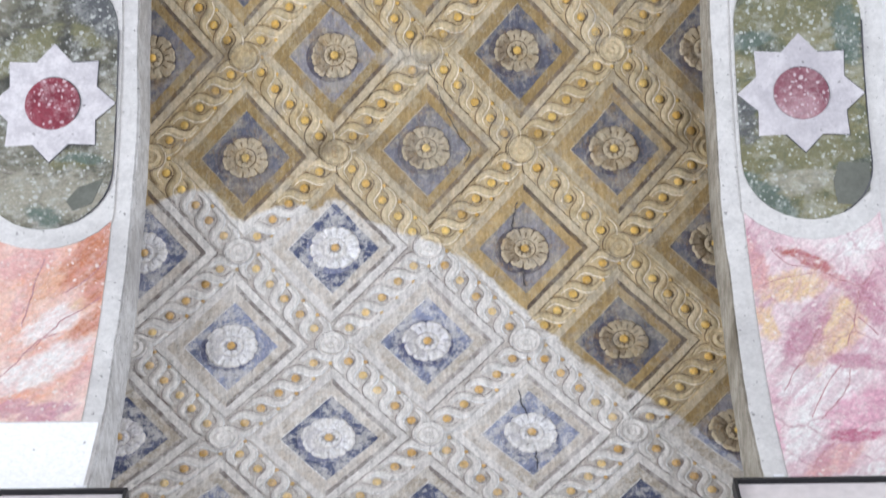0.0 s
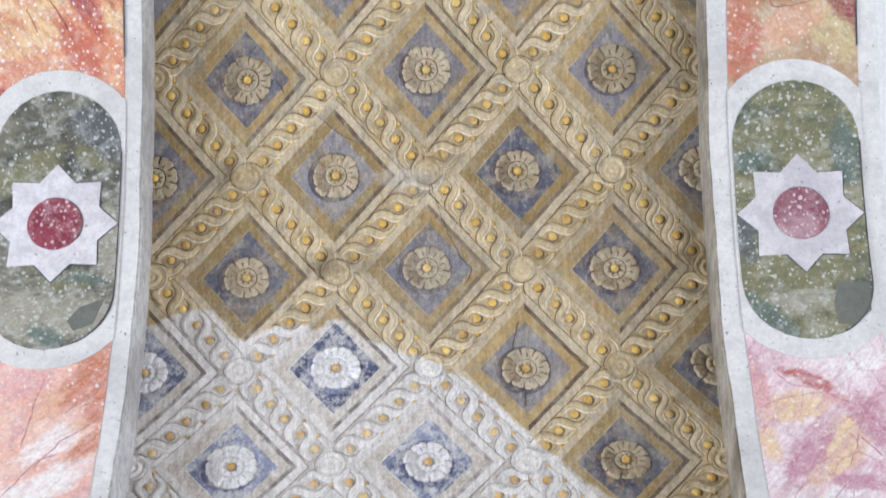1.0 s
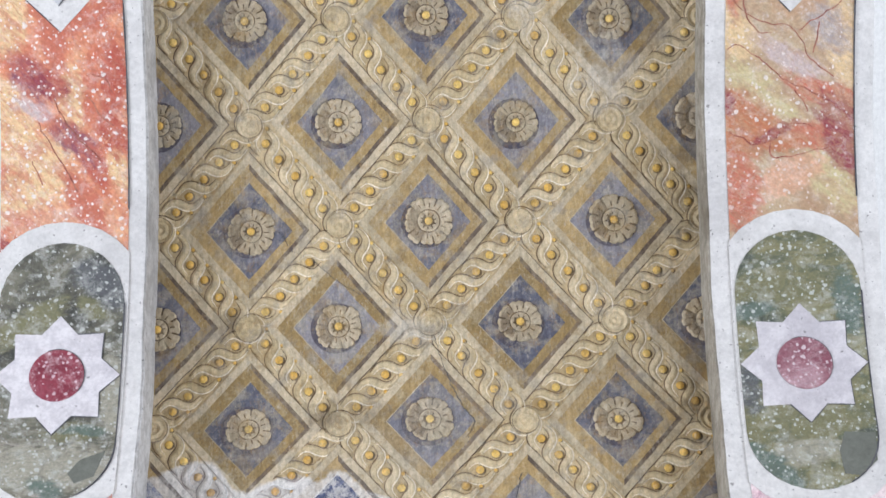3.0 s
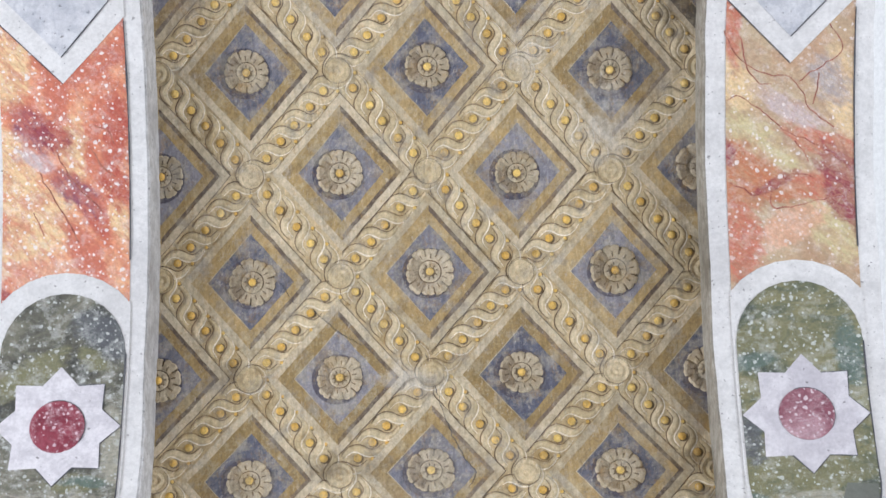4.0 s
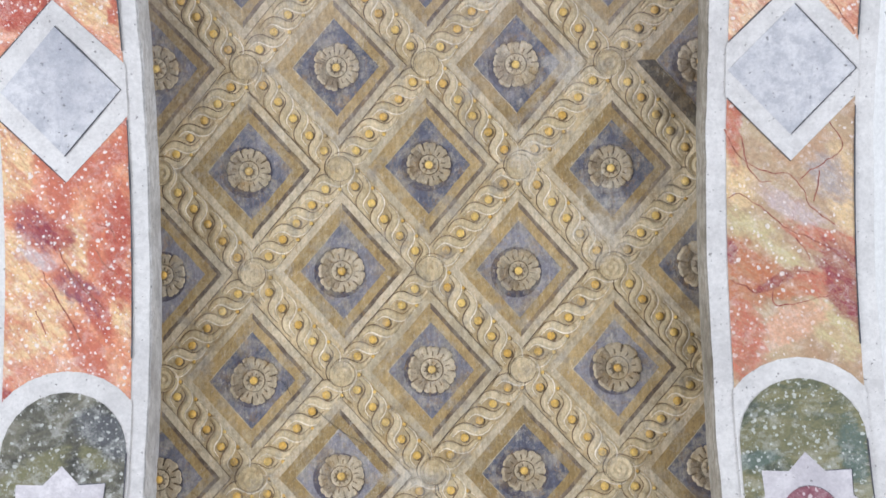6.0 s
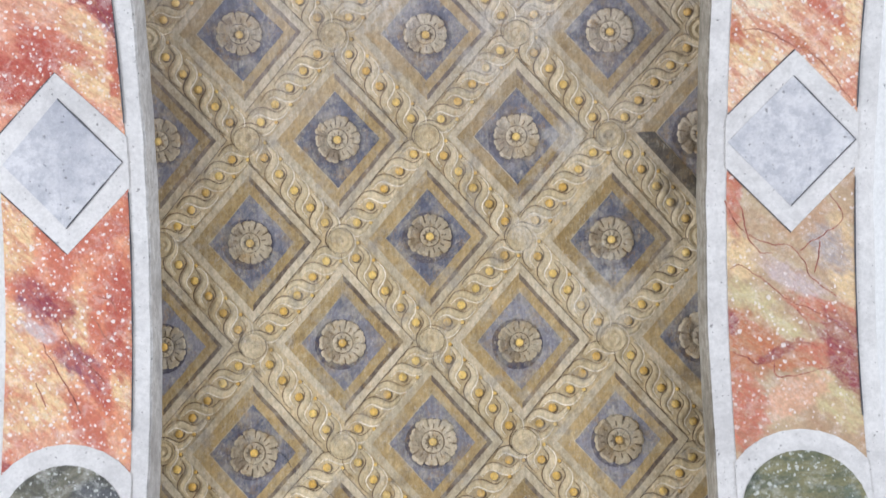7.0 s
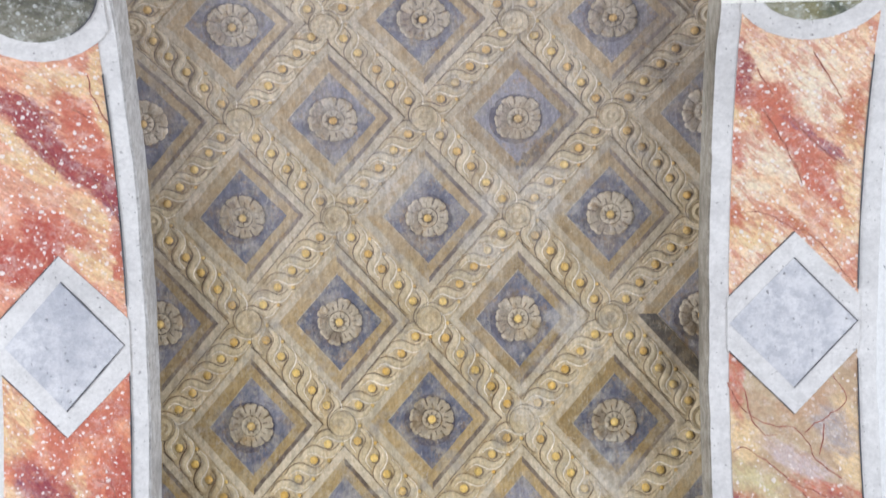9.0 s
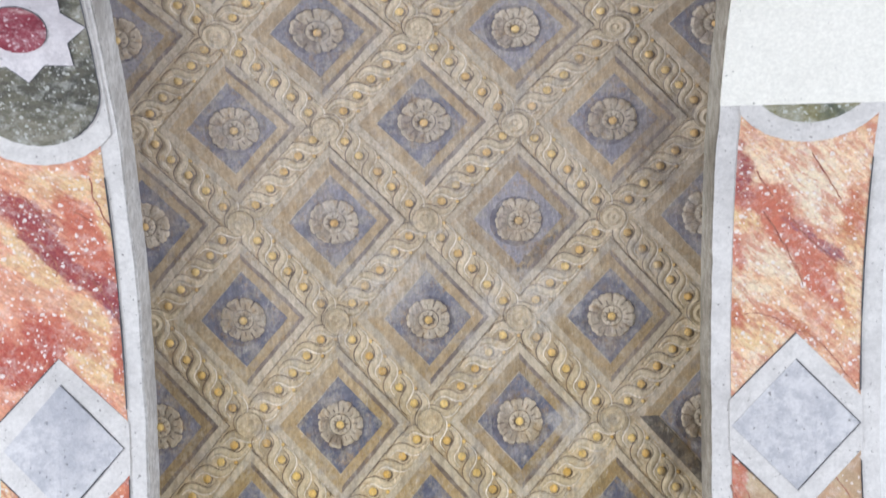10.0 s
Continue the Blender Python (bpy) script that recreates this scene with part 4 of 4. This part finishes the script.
def dome_mesh(name, r, high, mat):
    """A half-round bead with a darker painted rim, shifted to the lower right as its painted shadow."""
    bm = bmesh.new()
    rings = []
    for k in range(1, 4):
        t = math.pi / 2 * k / 3
        rings.append([bm.verts.new((r * math.sin(t) * math.cos(a), r * math.sin(t) * math.sin(a), -0.0015 - high * math.cos(t))) for a in np.linspace(0, 2 * math.pi, 13)[:-1]])
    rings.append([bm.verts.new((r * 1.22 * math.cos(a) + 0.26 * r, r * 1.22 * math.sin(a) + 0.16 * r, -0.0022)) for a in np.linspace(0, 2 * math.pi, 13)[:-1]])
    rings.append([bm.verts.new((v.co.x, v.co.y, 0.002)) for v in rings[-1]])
    top = bm.verts.new((0, 0, -high - 0.0015))
    for i in range(12):
        j = (i + 1) % 12
        bm.faces.new((top, rings[0][i], rings[0][j]))
        for k, (a, b) in enumerate(zip(rings, rings[1:])):
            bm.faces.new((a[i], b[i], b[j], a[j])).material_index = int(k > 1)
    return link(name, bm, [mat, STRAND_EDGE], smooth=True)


def make(name, build, mat, label=""):
    bm = bmesh.new()
    build(bm)
    return link(name, bm, mat, None, label)


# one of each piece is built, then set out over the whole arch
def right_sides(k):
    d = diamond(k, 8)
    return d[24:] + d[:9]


def left_sides(k):
    return diamond(k, 8)[8:25]


MASTERS = {
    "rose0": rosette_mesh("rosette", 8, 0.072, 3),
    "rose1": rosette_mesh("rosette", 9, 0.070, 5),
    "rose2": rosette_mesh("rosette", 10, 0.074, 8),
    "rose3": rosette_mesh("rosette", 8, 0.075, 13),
    "boss": dome_mesh("boss", 0.0115, 0.008, BEAD),
    "drop": dome_mesh("drop", 0.0055, 0.003, BEAD),
    "bead": dome_mesh("bead", 0.0118, 0.007, BEAD),
    "halo": make("halo", lambda bm: inlay(bm, circle(0.074, 32), 0.003, R, 3), BLUE_SHADE, "dark blue painted rosette shadow"),
}
DRAWINGS = 4
for n_ in range(DRAWINGS):
    HAND[0] = 3.7 * (n_ + 1)
    for key, ob in (
        ("coffer", make("coffer", lambda bm: strip(bm, diamond(0.665, 10), diamond(0.775, 10), 0.0035, R), FILLET, "diamond coffer with a stone-coloured fillet")),
        ("border", make("border", lambda bm: strip(bm, diamond(0.475, 10), diamond(0.667, 10), 0.0025, R), OCHRE, "ochre border")),
        # light from the left is painted in: umber on right sides, pale line left
        ("shade", make("shade_line", lambda bm: strip(bm, right_sides(0.605), right_sides(0.667), 0.0031, R, closed=False), UMBER, "painted umber shade line")),
        ("edge", make("light_line", lambda bm: strip(bm, left_sides(0.476), left_sides(0.486), 0.003, R, closed=False), LIGHT_LINE, "painted pale line")),
        ("groove", make("outline", lambda bm: strip(bm, right_sides(0.774), right_sides(0.787), 0.002, R, closed=False), UMBER, "painted umber shade line")),
        ("field", make("field", lambda bm: inlay(bm, diamond(0.480, 8), 0.0015, R, 4), BLUE, "worn blue field")),
    ):
        MASTERS[key + str(n_)] = ob
HAND[0] = 0.0


GAP = 0.163   # spacing of the beads along a guilloche strip


def strand_mesh(lean, wide, d, name, mat, aside=0.0):
    """An S-shaped strand that passes between two beads, from one side of its band to the other."""
    bm = bmesh.new()
    length = math.hypot(H, S)
    du, dv = lean * H / length, S / length
    nu, nv = -dv, du
    half, gap, n = 0.0345, length * GAP, 22
    pts = []
    for i in range(n + 1):
        q = -1 + 2 * i / n
        along = gap * (0.20 * q + 0.62 * math.copysign(abs(q) ** 2.8, q))
        across = -half * math.sin(q * math.pi / 2) * (1 - 0.10 * max(0.0, abs(q) - 0.7) / 0.3)
        pts.append((along, across))
    left_, right_, crest = [], [], []
    for i, (a, c) in enumerate(pts):
        p, q = pts[max(0, i - 1)], pts[min(n, i + 1)]
        ta, tc = q[0] - p[0], q[1] - p[1]
        ln = math.hypot(ta, tc)
        w = wide * (0.10 + 0.90 * math.sin(math.pi * (i + 0.5) / (n + 1)) ** 0.55)
        off = aside * (0.45 + 0.55 * math.sin(math.pi * (i + 0.5) / (n + 1)))
        for side, row in ((w + off, left_), (off - w, right_), (off, crest)):
            aa, cc = a - side * tc / ln, c + side * ta / ln
            row.append((du * aa + nu * cc, dv * aa + nv * cc))
    rows_ = [[bm.verts.new(bend(u, v, h_, R)) for u, v in line] for line, h_ in ((left_, -0.003), (left_, d * 0.7), (crest, d), (right_, d * 0.7), (right_, -0.003))]
    for a, b in zip(rows_, rows_[1:]):
        for i in range(n):
            bm.faces.new((a[i], a[i + 1], b[i + 1], b[i]))
    return link(name, bm, mat, None, "", True)


def guilloche_bed(lean):
    length = math.hypot(H, S)
    du, dv = lean * H / length, S / length
    a, b = 0.05, length - 0.05
    hw = 0.040
    bm = bmesh.new()
    bottom, top_ = [], []
    for i in range(9):
        q = a + (b - a) * i / 8
        bottom.append((du * q + dv * hw, dv * q - du * hw)), top_.append((du * q - dv * hw, dv * q + du * hw))
    strip(bm, bottom, top_, 0.0012, R, closed=False)
    return link("guilloche", bm, GROUND, None, "guilloche strip of cream strands and yellow beads")


for lean, key in ((1, "up"), (-1, "down")):
    MASTERS["bed_" + key] = guilloche_bed(lean)
    # each strand's shade and highlight are painted lines along its opposite sides
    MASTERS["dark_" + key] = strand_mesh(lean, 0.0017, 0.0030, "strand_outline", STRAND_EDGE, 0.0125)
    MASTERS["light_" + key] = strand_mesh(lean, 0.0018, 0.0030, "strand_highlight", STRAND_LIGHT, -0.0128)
    MASTERS["strand_" + key] = strand_mesh(lean, 0.0112, 0.0026, "strand", STRAND)


def knot_profile(t):
    return 0.0028 * math.cos(t * math.pi * 4)


MASTERS["knot"] = make("knot", lambda bm: inlay(bm, circle(0.036, 28), 0.007, R, 8, knot_profile), STRAND, "round knot with concentric rings")
MASTERS["ring"] = make("ring", lambda bm: strip(bm, circle(0.0180, 24), circle(0.0205, 24), 0.0075, R), STRAND_LIGHT, "painted ring")
MASTERS["rim"] = make("rim", lambda bm: strip(bm, circle(0.0355, 28), circle(0.0378, 28), 0.004, R), ROSE_SHADE, "painted outline")

ROWS_OF_COFFERS = range(-1, 18)
# the lattice was set out by hand: row, column and drift across and along the arch, in millimetres
UNEVEN_LOW = ((4, 2, -9, -8), (4, 4, -3, -5), (3, 1, 11, -12), (3, 3, -3, 9), (3, 5, 1, 2), (2, 2, 0, 10), (2, 4, 2, 1), (1, 1, -1, -1), (1, 3, -6, 10),
              (1, 5, -15, 3), (0, 2, 11, -8), (0, 4, -3, 1), (5, 3, -5, 1), (6, 2, 6, 0), (6, 4, -5, -7), (5, 1, 0, -21), (5, 5, 8, -3))
UNEVEN_HIGH = ((7, 1, 2, -3), (7, 3, -4, 4), (7, 5, 11, -18), (10, 2, 6, 7), (10, 4, 2, 4), (9, 1, -2, 21), (9, 3, 2, 8), (9, 5, -2, 0), (8, 2, -1, -4),
               (8, 4, -3, -4), (12, 2, -2, -4), (12, 4, -3, -5), (11, 1, 12, 3), (11, 3, 8, 8), (11, 5, 1, 0), (12, 1, -8, -4), (11, 2, 0, -17), (12, 3, 7, 3),
               (11, 4, -11, -15), (12, 5, -1, -14), (10, 1, 10, 10), (10, 5, 6, -4))


def drift(row, col):
    total, du, dv = 0.12, 0.0, 0.0
    for r_, c_, a, b in UNEVEN_LOW + UNEVEN_HIGH:
        w = math.exp(-((row - r_) ** 2 + (col - c_) ** 2) / 0.5)
        total, du, dv = total + w, du + w * a, dv + w * b
    return du / total / 1000, dv / total / 1000


rnd = random.Random(11)
HERE = Matrix.Identity(4)
for row in ROWS_OF_COFFERS:
    deg = (row - CROWN_ROW) * ROW_DEG
    for col in range(7):
        u = W3 + (col - 3) * H
        du, dv = drift(row, col)
        spot = on_arch(u + du, deg + math.degrees(dv / R), R)
        if (row + col) % 2 == 0:
            n_ = str(rnd.randrange(DRAWINGS))
            c = again(MASTERS["coffer" + n_], "coffer", arch, spot)
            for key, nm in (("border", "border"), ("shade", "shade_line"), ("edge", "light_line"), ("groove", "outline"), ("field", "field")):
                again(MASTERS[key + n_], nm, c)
            jx, jy = rnd.uniform(-0.005, 0.005), rnd.uniform(-0.005, 0.005)
            size = rnd.uniform(0.88, 1.0)
            # the rosette's shadow, painted as a dark disc shifted to its lower left
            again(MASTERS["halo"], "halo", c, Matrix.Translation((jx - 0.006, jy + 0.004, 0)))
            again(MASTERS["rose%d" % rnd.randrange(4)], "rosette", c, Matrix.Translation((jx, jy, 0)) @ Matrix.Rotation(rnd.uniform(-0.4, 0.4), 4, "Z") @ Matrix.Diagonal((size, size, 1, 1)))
            again(MASTERS["boss"], "boss", c, Matrix.Translation((jx, jy, -0.008)))
        else:
            k = again(MASTERS["knot"], "knot", arch, spot)
            again(MASTERS["ring"], "ring", k), again(MASTERS["rim"], "rim", k)
            if row < 17:
                for lean, key in ((1, "up"), (-1, "down")):
                    if not 0 <= col + lean <= 6:
                        continue
                    g = again(MASTERS["bed_" + key], "guilloche", arch, spot)
                    for i in range(6):
                        q = 0.5 + (i - 2.5) * GAP + rnd.uniform(-0.008, 0.008)
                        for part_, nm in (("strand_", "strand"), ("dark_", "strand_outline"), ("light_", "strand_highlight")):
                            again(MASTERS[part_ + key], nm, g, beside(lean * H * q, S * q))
                    for i in range(5):
                        q = 0.5 + (i - 2) * GAP + rnd.uniform(-0.008, 0.008)
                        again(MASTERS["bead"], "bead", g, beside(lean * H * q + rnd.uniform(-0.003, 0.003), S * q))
                        if rnd.random() < 0.7:
                            along, aside = lean * H * (q + 0.07), S * (q + 0.07)
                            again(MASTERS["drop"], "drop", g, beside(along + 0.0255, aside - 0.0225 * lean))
for ob in MASTERS.values():
    bpy.data.objects.remove(ob)


def crack(points, seed):
    """A hairline crack that wanders through points of the unrolled soffit."""
    rn = random.Random(seed)
    fine = []
    for (u0, v0), (u1, v1) in zip(points, points[1:]):
        n = max(2, round(math.hypot(u1 - u0, v1 - v0) / 0.012))
        fine += [(u0 + (u1 - u0) * k / n + rn.uniform(-0.003, 0.003), v0 + (v1 - v0) * k / n + rn.uniform(-0.003, 0.003)) for k in range(n)]
    bm = bmesh.new()
    v_mid = sum(v for _, v in fine) / len(fine)
    w = [rn.uniform(0.0004, 0.0011) for _ in fine]
    strip(bm, [(u - k, v - v_mid) for (u, v), k in zip(fine, w)], [(u + k, v - v_mid) for (u, v), k in zip(fine, w)], 0.0042, R, closed=False)
    ob = link("crack", bm, LINE, arch, "dark hairline crack")
    ob.matrix_basis = on_arch(0, math.degrees(v_mid / R), R)


crack([(-0.10, -1.09), (-0.077, -1.18), (-0.03, -1.33), (0.0, -1.39), (0.038, -1.44), (0.01, -1.50)], 1)
crack([(0.16, -1.60), (0.144, -1.67), (0.153, -1.74), (0.171, -1.80), (0.174, -1.87)], 2)
crack([(0.149, -2.19), (0.157, -2.24), (0.182, -2.34), (0.186, -2.47)], 3)
crack([(-0.63, -0.79), (-0.59, -0.84), (-0.51, -0.88), (-0.48, -0.93), (-0.42, -0.956), (-0.35, -1.02), (-0.27, -1.066)], 4)

# losses of paint beside one coffer, and a darkened edge of another
rn = random.Random(21)
for k in range(9):
    t = k / 8
    size = rn.uniform(0.006, 0.013)
    bm = bmesh.new()
    inlay(bm, [(size * rn.uniform(0.6, 1.1) * math.cos(a), size * rn.uniform(0.7, 1.3) * math.sin(a)) for a in np.linspace(0, 2 * math.pi, 10)[:-1]], 0.0046, R, 2)
    ob = link("paint_loss", bm, LOSS, arch, "dark flaked spot")
    ob.matrix_basis = on_arch(0.174 + 0.136 * t + rn.uniform(-0.008, 0.008), math.degrees((0.476 + 0.132 * t + rn.uniform(-0.008, 0.008)) / R), R)
bm = bmesh.new()
strip(bm, diamond(0.49, 8)[16:25], diamond(0.70, 8)[16:25], 0.0042, R, closed=False)
ob = link("dark_edge", bm, LOSS, arch, "darkened coffer edge")
ob.matrix_basis = on_arch(W3 + 3 * H, (8 - CROWN_ROW) * ROW_DEG, R)
